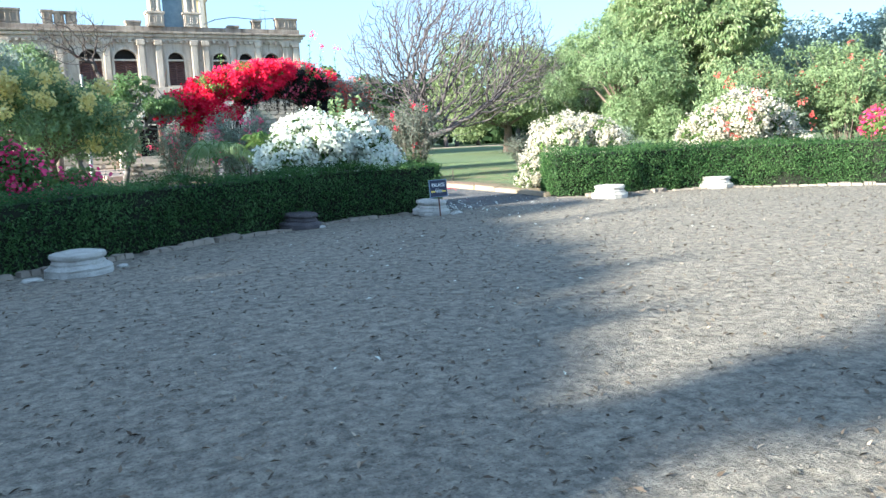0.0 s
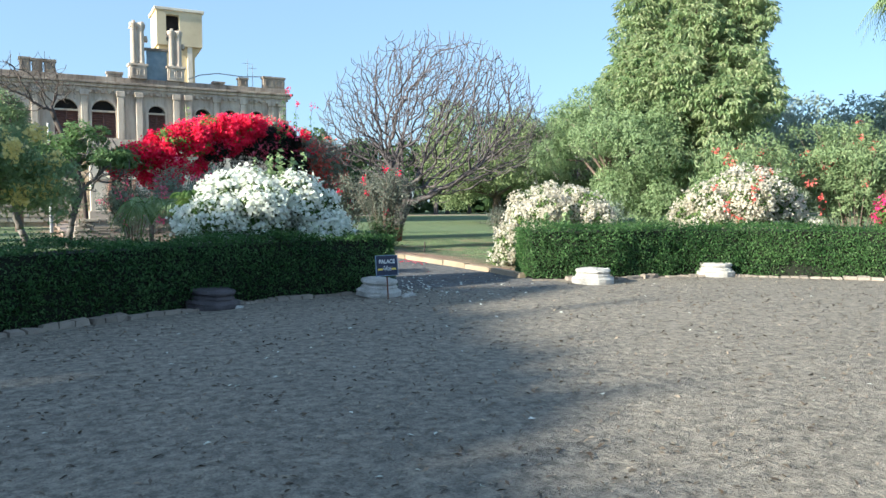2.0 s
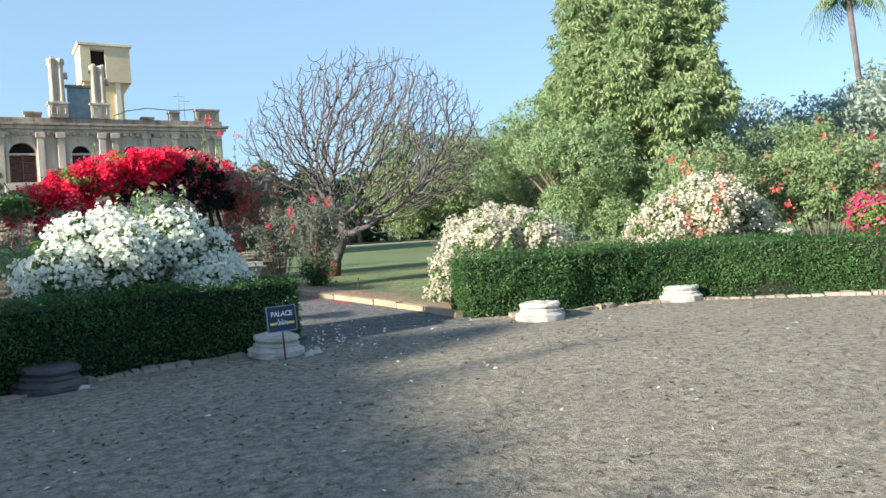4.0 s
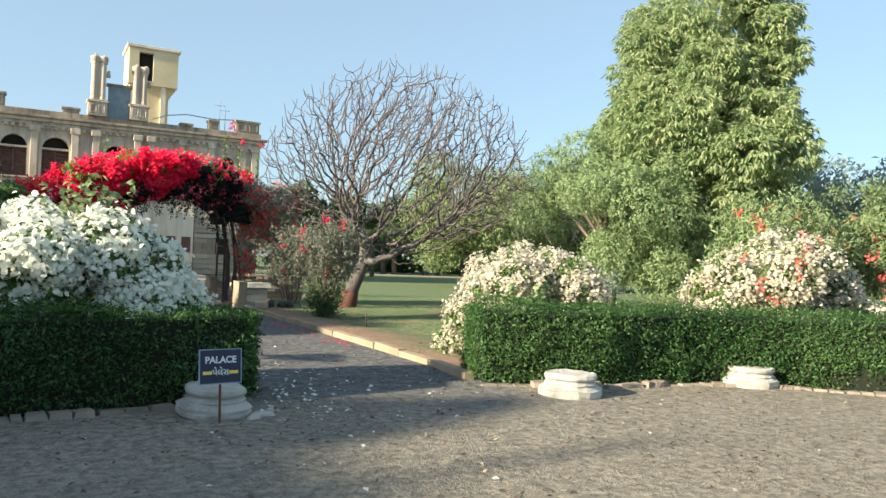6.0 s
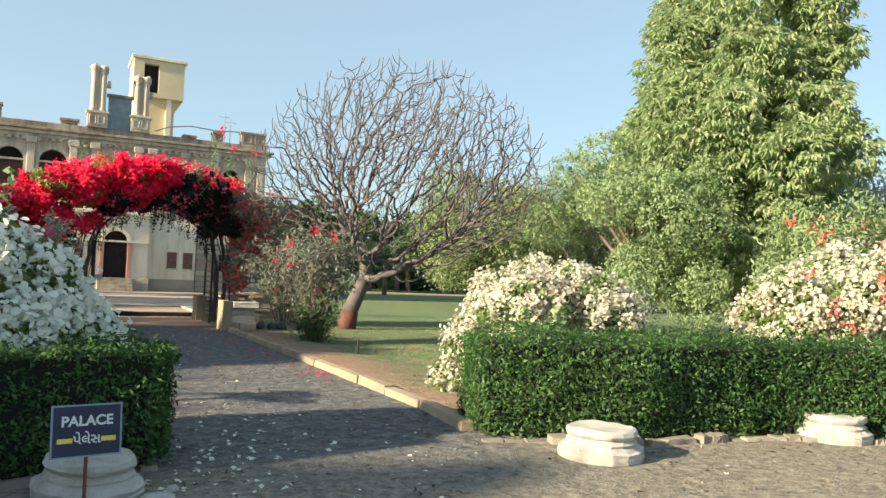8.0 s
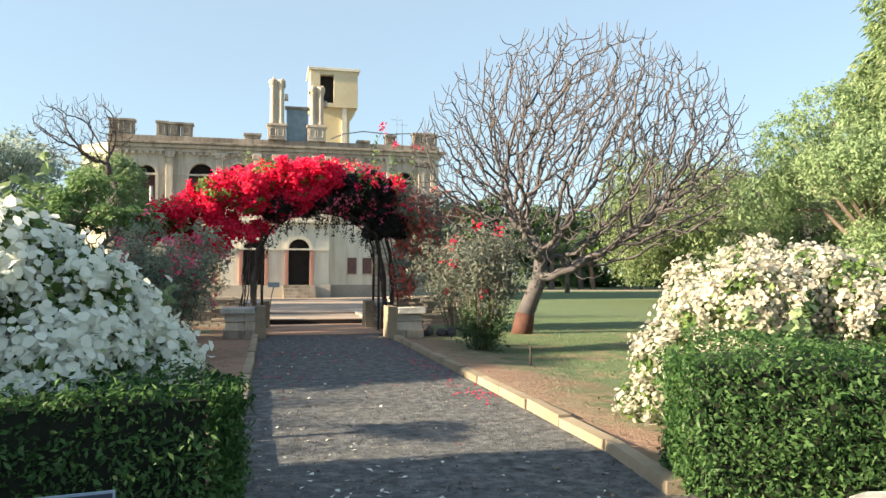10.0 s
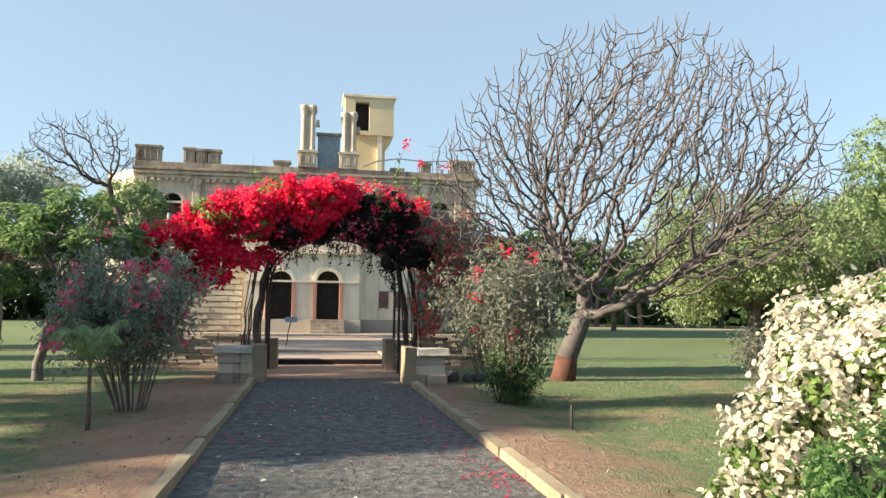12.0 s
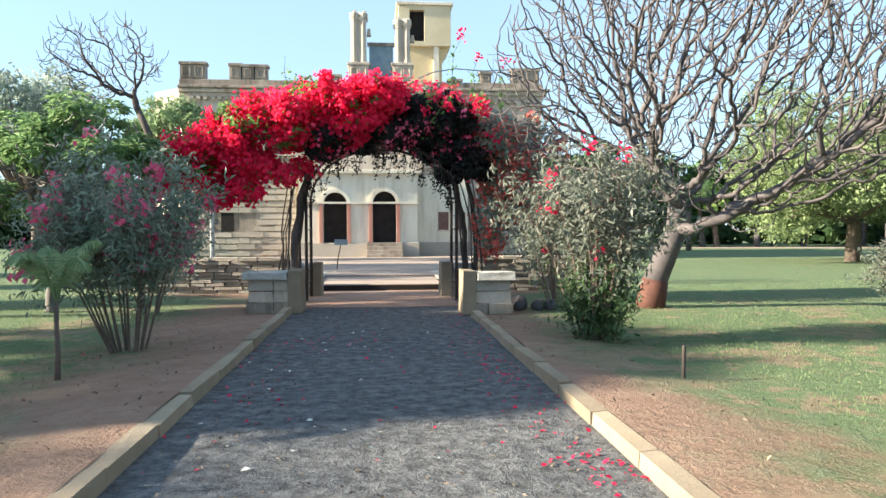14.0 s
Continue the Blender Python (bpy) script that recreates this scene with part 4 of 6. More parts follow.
def arch_ring(g, a, b, sp, y0, y1, w, legs=0.0):
    r, c, n = (b - a) / 2, (a + b) / 2, 12
    for i in range(n):
        t0, t1 = math.pi * i / n, math.pi * (i + 1) / n
        q = [(c + k * math.cos(t), sp + k * math.sin(t)) for t in (t0, t1) for k in (r, r + w)]
        g.add([(q[0][0], y0, q[0][1]), (q[1][0], y0, q[1][1]), (q[3][0], y0, q[3][1]), (q[2][0], y0, q[2][1]),
               (q[0][0], y1, q[0][1]), (q[1][0], y1, q[1][1]), (q[3][0], y1, q[3][1]), (q[2][0], y1, q[2][1])],
              [(3, 2, 1, 0), (4, 5, 6, 7), (1, 2, 6, 5), (0, 4, 7, 3)])
    if legs:
        g.box(a - w, y0, sp - legs, a, y1, sp)
        g.box(b, y0, sp - legs, b + w, y1, sp)


YF = 54.5
UP = [(0.75, 1.75), (3.55, 4.9), (5.65, 7.05), (9.0, 10.05), (11.95, 12.95), (13.75, 14.75), (15.55, 16.6)]
SILL, SPRING = 5.45, 7.25


def palace():
    P = thing("palace", "weathered sandstone palace with arched upper windows and broken parapet", "palace", 8.5, YF)
    P.location = (0, 0, 0)
    w = Geo()
    arch_wall(w, -0.7, 18.2, 0, 9.0, YF, YF + 0.6, [(a, b, SILL, SPRING) for a, b in UP])
    w.add([(-0.7, YF, 0), (-0.7, YF + 0.6, 0), (-2.2, YF + 2.1, 0), (-2.5, YF + 1.6, 0), (-0.7, YF, 9.0), (-0.7, YF + 0.6, 9.0), (-2.2, YF + 2.1, 9.0), (-2.5, YF + 1.6, 9.0)],
          [(0, 4, 7, 3), (1, 2, 6, 5), (4, 5, 6, 7)])
    w.box(-2.5, YF + 1.6, 0, -1.9, YF + 16, 9.0)
    w.box(17.6, YF + 0.6, 0, 18.2, YF + 16, 9.0)
    w.box(-1.9, YF + 15.4, 0, 17.6, YF + 16, 9.0)
    w.ob("wall", SAND, P, "stained sandstone walls", weld=True)
    Geo().box(-1.9, YF + 2.2, 8.6, 17.6, YF + 15.4, 8.9).ob("roof", SAND_DARK, P, "flat roof")
    # Black backing stands in for unlit rooms behind the facade.
    Geo().box(-1.9, YF + 2.0, 0, 17.6, YF + 2.2, 8.6).ob("shade_backing", SHADE_BLACK, P)
    for z0, z1, d in ((4.55, 4.75, 0.18), (4.75, 4.85, 0.26), (8.55, 8.75, 0.12), (8.75, 8.95, 0.26), (8.95, 9.1, 0.40), (9.1, 9.45, 0.05)):
        Geo().box(-0.8, YF - d, z0, 18.2 + d, YF + (0.45 if z0 > 9 else -0.002), z1).ob("cornice", SAND_DARK if z0 > 8.9 else SAND, P, "moulded cornice", bevel=0.03)
    for i in range(52):
        Geo().box(-0.6 + 0.36 * i, YF - 0.22, 8.38, -0.6 + 0.36 * i + 0.18, YF - 0.002, 8.548).ob("dentil", SAND, P)
    for a, b in zip([-0.25, 2.7, 5.45, 8.65, 10.95, 11.7, 13.55, 15.35], [2.3, 5.05, 7.15, 10.55, 11.3, 13.15, 14.95, 16.9]):
        Geo().box(a, YF - 0.06, SPRING - 0.06, b, YF - 0.002, SPRING + 0.06).ob("string_course", SAND, P, bevel=0.015)
    # merlons on the parapet
    for a, b, h in ((-0.75, 0.55, 10.35), (1.75, 2.35, 10.3), (2.42, 3.0, 10.25), (3.08, 3.7, 10.25), (6.6, 7.5, 9.8), (13.2, 13.9, 9.65), (14.9, 15.5, 10.05), (16.6, 18.1, 10.25)):
        m = Geo().box(a, YF - 0.02, 9.45, b, YF + 0.5, h)
        m.box(a - 0.06, YF - 0.08, h - 0.14, b + 0.06, YF + 0.56, h)
        for k in range(max(1, round((b - a) / 0.62))):
            w_ = (b - a) / max(1, round((b - a) / 0.62))
            u, v = a + w_ * k + 0.1, a + w_ * (k + 1) - 0.1
            for c in ((u, 9.55, v, 9.61), (u, h - 0.28, v, h - 0.22), (u, 9.61, u + 0.06, h - 0.28), (v - 0.06, 9.61, v, h - 0.28)):
                m.box(c[0], YF - 0.06, c[1], c[2], YF - 0.018, c[3])
        m.ob("merlon", SAND_DARK, P, "battered parapet block with sunk panels", bevel=0.012)
    # pilasters
    for x in (-0.45, 2.5, 5.25, 7.35, 8.45, 10.75, 11.5, 13.35, 15.15, 17.1, 17.85):
        d = 0.28 if 7 < x < 12 else 0.16
        p = Geo().box(x - 0.2, YF - d, 4.85, x + 0.2, YF - 0.002, 8.55)
        p.box(x - 0.27, YF - d - 0.07, 8.2, x + 0.27, YF - 0.002, 8.55)
        p.box(x - 0.27, YF - d - 0.07, 4.85, x + 0.27, YF - 0.002, 5.2)
        p.ob("pilaster", SAND, P, "carved pilaster", bevel=0.03)
    for a, b in UP:
        W = Geo()
        arch_ring(W, a, b, SPRING, YF - 0.10, YF + 0.05, 0.16, SPRING - SILL)
        win = W.ob("window", SAND, P, "round-headed shuttered window")
        # Black sheet in place of the shade behind the shutters.
        Geo().box(a, YF + 0.34, SILL, b, YF + 0.40, SPRING + (b - a) / 2).ob("black_sheet", SHADE_BLACK, win)
        c = (a + b) / 2
        fr = Geo()
        for q in (a + 0.04, c, b - 0.04):
            fr.box(q - 0.05, YF + 0.2, SILL, q + 0.05, YF + 0.32, SPRING)
        fr.box(a, YF + 0.2, SPRING - 0.08, b, YF + 0.32, SPRING + 0.05)
        fr.ob("frame", SHUTTER, win)
        for h in range(2):
            xa, xb = (a + 0.1, c - 0.06) if h == 0 else (c + 0.06, b - 0.1)
            sl = Geo()
            for i in range(13):
                z = SILL + 0.1 + i * (SPRING - SILL - 0.2) / 12
                sl.v += [(xa, YF + 0.22, z), (xb, YF + 0.22, z), (xb, YF + 0.29, z + 0.10), (xa, YF + 0.29, z + 0.10)]
                sl.f.append((4 * i, 4 * i + 1, 4 * i + 2, 4 * i + 3))
                if i < 12:
                    sl.f.append((4 * i + 3, 4 * i + 2, 4 * i + 5, 4 * i + 4))
            sl.ob("shutter", SHUTTER, win, "louvred brown shutter")
        ba = Geo()
        ba.box(a - 0.15, YF - 0.30, SILL + 0.02, b + 0.15, YF - 0.12, SILL + 0.12)
        ba.box(a - 0.15, YF - 0.30, 4.86, b + 0.15, YF - 0.12, 4.94)
        k = max(4, int((b - a) / 0.2))
        for i in range(k + 1):
            xx = a - 0.08 + (b - a + 0.16) * i / k
            ba.lathe([(0.035, 4.94), (0.06, 5.05), (0.03, 5.25), (0.05, SILL + 0.02)], 6, pose(xx, YF - 0.21, 0))
        ba.ob("balustrade", SAND, win, "small stone balustrade")
    # pillars and blue sheet on the parapet
    for x0, x1, top in ((8.05, 8.85, 13.0), (10.35, 11.15, 12.7)):
        p = Geo()
        p.box(x0 - 0.12, YF - 0.25, 9.45, x1 + 0.12, YF + 0.75, 10.25)
        p.box(x0 - 0.2, YF - 0.32, 10.25, x1 + 0.2, YF + 0.82, 10.4)
        for q in (x0 + 0.17, x1 - 0.17):
            p.lathe([(0.2, 10.4), (0.22, 10.55), (0.19, 10.6), (0.18, top - 0.5), (0.21, top - 0.45), (0.19, top - 0.4), (0.25, top - 0.2), (0.27, top - 0.05), (0.24, top)], 10, pose(q, YF, 0))
        p.box(x0 + 0.05, YF - 0.03, 10.4, x1 - 0.05, YF + 0.6, top - 0.1)
        p.box(x0 - 0.06, YF - 0.16, top - 0.3, x1 + 0.05, YF + 0.6, top - 0.22)
        for q in (x0 - 0.02, x0 + 0.42):
            for c in ((q, 9.62, q + 0.38, 9.68), (q, 10.08, q + 0.38, 10.14), (q, 9.68, q + 0.06, 10.08), (q + 0.32, 9.68, q + 0.38, 10.08)):
                p.box(c[0], YF - 0.29, c[1], c[2], YF - 0.248, c[3])
        p.box(x0 + (0.5 if top > 12.8 else 0.05), YF - 0.1, top - 0.3, x1 + 0.08, YF + 0.6, top - 0.05)
        for q, dz in ((x0 + 0.1, 0.16), (x0 + 0.35, 0.05), (x1 - 0.2, 0.12)):
            p.box(q, YF - 0.1, top - 0.02, q + 0.22, YF + 0.35, top + dz, taper=0.03)
        p.box(x1 + 0.02, YF + 0.05, top - 1.1, x1 + 0.25, YF + 0.5, top - 0.75, taper=0.04)
        p.ob("broken_pillar", SAND, P, "ruined pair of columns left standing on the parapet", bevel=0.02)
    Geo().box(9.0, YF + 0.1, 9.45, 10.25, YF + 0.25, 11.35).ob("blue_sheet", BLUE_SHEET, P, "blue sheet between the pillars")
    Geo().box(8.9, YF + 0.0, 11.35, 10.35, YF + 0.4, 11.5).ob("lintel", SAND_DARK, P)
    # rooftop tank tower
    T = thing("roof_tower", "cream plastered stair tower cantilevered above the palace roof", "tower", 12.4, 64.0, 8.9)
    T.location = (0, 0, 0)
    t = Geo()
    t.box(10.8, 63.0, 13.45, 11.5, 66.2, 16.05)
    t.box(12.45, 63.0, 13.45, 14.15, 66.2, 16.05)
    t.box(11.5, 63.0, 13.45, 12.45, 66.2, 13.75)
    t.box(11.5, 63.0, 15.75, 12.45, 66.2, 16.05)
    t.box(11.5, 63.6, 13.75, 12.45, 66.2, 15.75)
    t.ob("room", TOWER_CREAM, T, "cream plastered box room", bevel=0.02)
    # Black sheet painted as the tower room's inner shade.
    Geo().box(11.5, 63.5, 13.75, 12.45, 63.596, 15.75).ob("opening", SHADE_BLACK, T, "black sheet for the shade inside the open doorway")
    Geo().box(10.65, 62.85, 16.05, 14.3, 66.35, 16.25).ob("slab", PLASTER, T, bevel=0.02)
    s = Geo().box(10.95, 63.3, 8.9, 13.6, 66.0, 13.45)
    s.add([(13.6, 63.3, 12.6), (13.6, 66.0, 12.6), (14.15, 66.0, 13.45), (14.15, 63.3, 13.45), (13.6, 63.3, 13.45), (13.6, 66.0, 13.45)], [(0, 1, 2, 3), (0, 3, 4), (1, 5, 2)])
    s.ob("shaft", YELLOW_PLASTER, T, "yellow plastered shaft")
    Geo().box(13.05, 63.1, 8.9, 13.4, 63.298, 13.45).ob("pier", PLASTER, T)


palace()


def porch():
    P = thing("porch", "cream plastered palace porch with arched doorways and stone plinth", "porch")
    YP = 53.4
    doors = [(6.62, 7.82, 0.95, 2.95), (9.15, 10.35, 0.95, 3.0)]
    w = Geo()
    arch_wall(w, 5.4, 11.45, 0.95, 4.5, YP, YP + 0.5, doors)
    w.box(11.0, YP + 0.5, 0.95, 11.45, YF - 0.003, 4.5)
    w.box(5.4, YP + 0.5, 0.95, 5.85, YF - 0.003, 4.5)
    w.ob("wall", PLASTER, P, "cream plaster wall", weld=True)
    Geo().box(5.3, YP - 0.1, 0.0, 11.55, YF - 0.003, 0.95).ob("plinth", SAND_BLOCK, P, "grey stone plinth", bevel=0.02)
    Geo().box(5.25, YP - 0.14, 2.95, 11.5, YP - 0.002, 3.05).ob("band", PLASTER, P)
    Geo().box(5.2, YP - 0.22, 4.5, 11.65, YF - 0.27, 4.7).ob("cornice", PLASTER, P, bevel=0.03)
    r = Geo().box(5.3, YP - 0.1, 4.7, 11.55, YP + 0.1, 5.4)
    r.ob("parapet", SAND, P, "low parapet over the porch", bevel=0.03)
    for a, b, s, sp in doors:
        rg = Geo()
        arch_ring(rg, a, b, sp, YP - 0.09, YP - 0.002, 0.18)
        d = rg.ob("doorway", PLASTER, P, "round-headed doorway")
        for q in (a - 0.2, b + 0.02):
            Geo().box(q, YP - 0.12, 0.95, q + 0.18, YP - 0.003, sp).ob("jamb", PINK_STONE, d, "pink stone jamb", bevel=0.01)
        # Doorway's inner shade, drawn as a black sheet.
        Geo().box(a, YP + 0.42, 0.95, b, YP + 0.49, sp + (b - a) / 2).ob("opening_shade", SHADE_BLACK, d)
    for i in range(4):
        Geo().box(8.85, YP - 0.1 - 0.3 * (4 - i), 0.21 + 0.185 * i, 10.65, YP - 0.102, 0.21 + 0.185 * (i + 1)).ob("door_step", SAND_DARK, P, bevel=0.012)
    # plaster wing with two small windows
    g = Geo().box(11.46, YF - 0.25, 0.95, 14.2, YF - 0.003, 4.5)
    g.ob("wing_wall", PLASTER, P, "stained plaster wing")
    Geo().box(11.56, YF - 0.32, 0, 14.2, YF - 0.003, 0.95).ob("wing_plinth", SAND_BLOCK, P)
    for a in (12.6, 13.5):
        Geo().box(a, YF - 0.27, 1.6, a + 0.55, YF - 0.24, 2.55).ob("window", SHUTTER, P, "small brown shuttered window")
        Geo().box(a - 0.06, YF - 0.30, 1.52, a + 0.61, YF - 0.253, 1.6).ob("window_sill", SAND, P)


porch()


# ---- trees ----
def colonise(trunk, seeds, step, reach, kill, rounds=160):
    """Branches that grow towards seeds in space; gives nodes and each node's parent."""
    nodes = [np.array(p, float) for p in trunk]
    up = [i - 1 for i in range(len(nodes))]
    S = np.array(seeds)
    best, near = np.full(len(S), 1e9), np.zeros(len(S), int)

    def look_at(first):
        nonlocal S, best, near
        for k in range(first, len(nodes)):
            d = np.linalg.norm(S - nodes[k], axis=1)
            m = d < best
            best[m], near[m] = d[m], k
        live = best > kill
        S, best, near = S[live], best[live], near[live]

    look_at(0)
    for _ in range(rounds):
        if not len(S):
            break
        first = len(nodes)
        m = best < reach
        if not m.any():
            reach *= 1.3
            continue
        for k in np.unique(near[m]):
            d = unit(S[m & (near == k)] - nodes[k]).sum(axis=0)
            d = d / max(1e-6, np.linalg.norm(d))
            if up[k] >= 0:
                d = d + 0.38 * unit((nodes[k] - nodes[up[k]])[None])[0]
            d = d + rng.normal(0, 0.34, 3)
            q = nodes[k] + step * d / np.linalg.norm(d)
            if min((np.linalg.norm(q - nodes[c]) for c in range(max(0, k - 1), len(nodes)) if up[c] == k), default=1.0) < step * 0.35:
                continue
            nodes.append(q)
            up.append(int(k))
        if len(nodes) == first:
            break
        look_at(first)
    return nodes, up


def bare_tree(x, y, name, label, trunk, r, dome, seeds, step, reach, kill, tip, bark, curl=0.3, paint=False, floor=-9.0, thick=2.65):
    """A leafless tree whose twigs fill dome (centre and radii, seen from its foot) and curl up at the ends."""
    t = thing(name, label, "tree", x, y)
    d = unit(rng.normal(0, 1, (seeds * 2, 3)))
    q = rng.uniform(0.12, 1.0, (seeds * 2, 1)) ** 0.45
    S = d * q * np.array(dome[3:]) + np.array(dome[:3])
    S = S[S[:, 2] > floor + 0.42 * np.hypot(S[:, 0] - dome[0], S[:, 1] - dome[1])][:seeds]
    path = [Vector(p) for p in trunk]
    line = [tuple(path[i].lerp(path[i + 1], u)) for i in range(len(path) - 1) for u in (0, 0.34, 0.67)] + [tuple(path[-1])]
    nodes, up = colonise(line, S, step, reach, kill)
    kids = [[] for _ in nodes]
    for i, k in enumerate(up):
        if k >= 0:
            kids[k].append(i)
    rad = np.zeros(len(nodes))
    for i in range(len(nodes) - 1, -1, -1):
        rad[i] = (sum(rad[k] ** thick for k in kids[i])) ** (1 / thick) if kids[i] else tip
    rad = np.minimum(rad * (r / rad[0]) ** np.clip((rad - tip) / max(1e-6, rad[0] - tip), 0, 1), r)
    n0 = len(line)
    Geo().tube([line[0], *line[1:n0:2], line[-1]], [r * (1.3 - 0.4 * i / (n0 // 2 + 1)) for i in range(n0 // 2 + 2)], 11).ob("trunk", bark, t, "leaning trunk", smooth=True)
    if paint:
        a, b = Vector(line[0]), Vector(line[min(3, n0 - 1)])
        Geo().tube([a, a.lerp(b, 0.55), b], [r * 1.4, r * 1.28, r * 1.16], 11).ob("painted_foot", OCHRE_PAINT, t, "red ochre painted foot", smooth=True)
    g = Geo()
    for i in range(len(nodes)):
        for k in kids[i]:
            if k < n0 or (kids[i][0] == k and up[i] >= 0 and i >= n0):
                continue
            chain = [i, k]
            while kids[chain[-1]]:
                chain.append(kids[chain[-1]][0])
            pts = [Vector(nodes[c]) for c in chain]
            rr = [min(rad[i], rad[k] * 1.08)] + [rad[c] for c in chain[1:]]
            way = (pts[-1] - pts[-2]).normalized()
            for u in range(3):
                way = (way + Vector((rng.normal(0, 0.12), rng.normal(0, 0.12), 0.42))).normalized()
                pts.append(pts[-1] + way * curl * 0.36)
                rr.append(tip * (0.95 - 0.1 * u))
            g.tube(pts, rr, 8 if rr[0] > 0.07 else 5 if rr[0] > 0.03 else 4)
    g.ob("branchwork", bark, t, "bare forking branches", smooth=True)
    return t


bare_tree(14.7, 28.6, "bare_tree", "leafless wide-crowned tree with ochre-painted trunk foot on the lawn", [(0, 0, -0.1), (0.1, -0.05, 0.55), (0.45, -0.2, 1.5)], 0.215,
          (1.2, -1.2, 3.75, 4.6, 4.3, 4.1), 5600, 0.14, 1.5, 0.25, 0.0115, PALE_BARK, 0.3, True, 1.3)


def tree_blobs(x, y, z, rx, rz, n, seed, low=0.5, k=0.26):
    return bumpy(x, y, z, rx, rx, rz, n, rx * k * 0.75, rx * k * 1.3, seed, low)


def hanging(name, mat, blobs, n, size, parent, per=6, droop=1.4, aspect=0.32, inner=0.6, tight=0.6):
    """Sprays of long leaves hanging from the skin of the crown."""
    p, o = shell(blobs, n // per, inner, 0.2)
    p, o = cluster(p, o, per, size * tight)
    return leaves(name, mat, p, o, size, parent, "", aspect, 0.7, droop)


def whorls(name, mat, blobs, n, per, size, parent, aspect=0.3, sag=0.75, inner=0.7, low=0.3):
    """Rosettes of long drooping leaves at the twig ends on the skin of the crown."""
    c, o = shell(blobs, n, inner, low)
    c, o = np.repeat(c, per, axis=0), np.repeat(o, per, axis=0)
    m = len(c)
    an = rng.uniform(0, 6.283, m)
    d = np.column_stack([np.cos(an), np.sin(an), rng.normal(-sag, 0.35, m)]) + 0.45 * o
    d = unit(d)
    side = unit(np.cross(d, np.tile([0, 0, 1.0], (m, 1)) + rng.normal(0, 0.25, (m, 3))))
    face = np.cross(side, d)
    L = size * rng.uniform(0.65, 1.2, (m, 1))
    b = c + d * L * 0.18 + rng.normal(0, size * 0.16, (m, 3))
    v = np.empty((m, 4, 3))
    v[:, 0] = b
    v[:, 1] = b + d * L * 0.5 + side * L * aspect * 0.5 + face * L * 0.06
    v[:, 2] = b + d * L - np.array([0, 0, 1.0]) * L * 0.22
    v[:, 3] = b + d * L * 0.5 - side * L * aspect * 0.5 + face * L * 0.06
    me = bpy.data.meshes.new(name)
    me.from_pydata(v.reshape(-1, 3), [], np.arange(4 * m).reshape(-1, 4))
    me.materials.append(mat)
    ob = new(name, me)
    ob.parent = parent
    return tagged(ob)


def big_tree():
    x, y = 23.7, 22.0
    t = thing("mast_tree", "tall dense tree with drooping glossy yellow-green leaves", "tree", x, y)
    blobs = tree_blobs(0.0, 0, 7.9, 3.05, 2.75, 36, 31, 4, 0.23) + tree_blobs(-0.5, -0.3, 5.2, 3.1, 2.6, 64, 32, 1.5, 0.24) + tree_blobs(-0.3, -0.4, 2.6, 3.0, 2.0, 34, 35, 0.4, 0.24)
    Geo().tube([(0, 0, -0.1), (0.1, 0, 2), (0, 0.1, 5), (0.1, 0, 9)], [0.34, 0.27, 0.2, 0.05], 9).ob("trunk", BARK, t, smooth=True)
    g = Geo()
    rr = random.Random(3)
    for q in rr.sample(blobs, 50):
        z0 = max(1.0, q[2] - rr.uniform(0.8, 2.0))
        g.tube([(0, 0, z0), (q[0] * 0.5, q[1] * 0.5, (z0 + q[2]) / 2 + 0.3), q[:3]], [0.09, 0.06, 0.02], 5)
    g.ob("limb", BARK, t, smooth=True)
    whorls("crown", BIG_LEAF, blobs, 13500, 11, 0.19, t, 0.34, 0.65)


big_tree()


def feathery_tree(x, y, label, blobs, n, size, leaf, seed, name="pale_tree", trunk=0.16, th=2.4, per=8):
    t = thing(name, label, "tree", x, y)
    loc = [(q[0] - x, q[1] - y, *q[2:]) for q in blobs]
    rr = random.Random(seed)
    Geo().tube([(0, 0, -0.1), (0.08, 0.03, th * 0.5), (0, 0, th)], [trunk * 1.3, trunk, trunk * 0.7], 8).ob("trunk", BARK, t, smooth=True)
    g = Geo()
    for q in rr.sample(loc, min(len(loc), 26)):
        z0 = min(th, q[2])
        g.tube([(0, 0, z0 * rr.uniform(0.7, 1)), (q[0] * 0.5, q[1] * 0.5, (z0 + q[2]) / 2 + 0.25), q[:3]], [trunk * 0.45, trunk * 0.28, 0.015], 5)
    g.ob("limb", BARK, t, smooth=True)
    hanging("crown", leaf, loc, n, size, t, per, 0.8, 0.4)
    return t


feathery_tree(20.6, 22.6, "feathery pale green tree in front of a taller one",
              tree_blobs(20.6, 22.6, 3.5, 2.7, 2.0, 46, 33, 0.5, 0.24) + tree_blobs(21.4, 21.8, 1.6, 2.3, 1.4, 26, 34, 0.3, 0.26), 110000, 0.09, FEATHER_LEAF, 33)
feathery_tree(32.0, 48.5, "wide pale green tree with bare twigs at its skirt",
              tree_blobs(32.0, 48.5, 4.1, 6.0, 4.7, 54, 36, 0.9, 0.22) + tree_blobs(32.0, 47.5, 2.4, 5.4, 1.2, 20, 46, 0.9, 0.2), 52000, 0.20, LAWN_TREE_LEAF, 36, th=3.2, trunk=0.3)
feathery_tree(41.0, 49.0, "broad pale green lawn tree", tree_blobs(41.0, 49.0, 4.2, 6.0, 5.0, 54, 37, 0.9, 0.22) + tree_blobs(41.0, 48.0, 2.4, 5.4, 1.2, 20, 47, 0.9, 0.2), 36000, 0.28, LAWN_TREE_LEAF, 37, th=3.4, trunk=0.32)
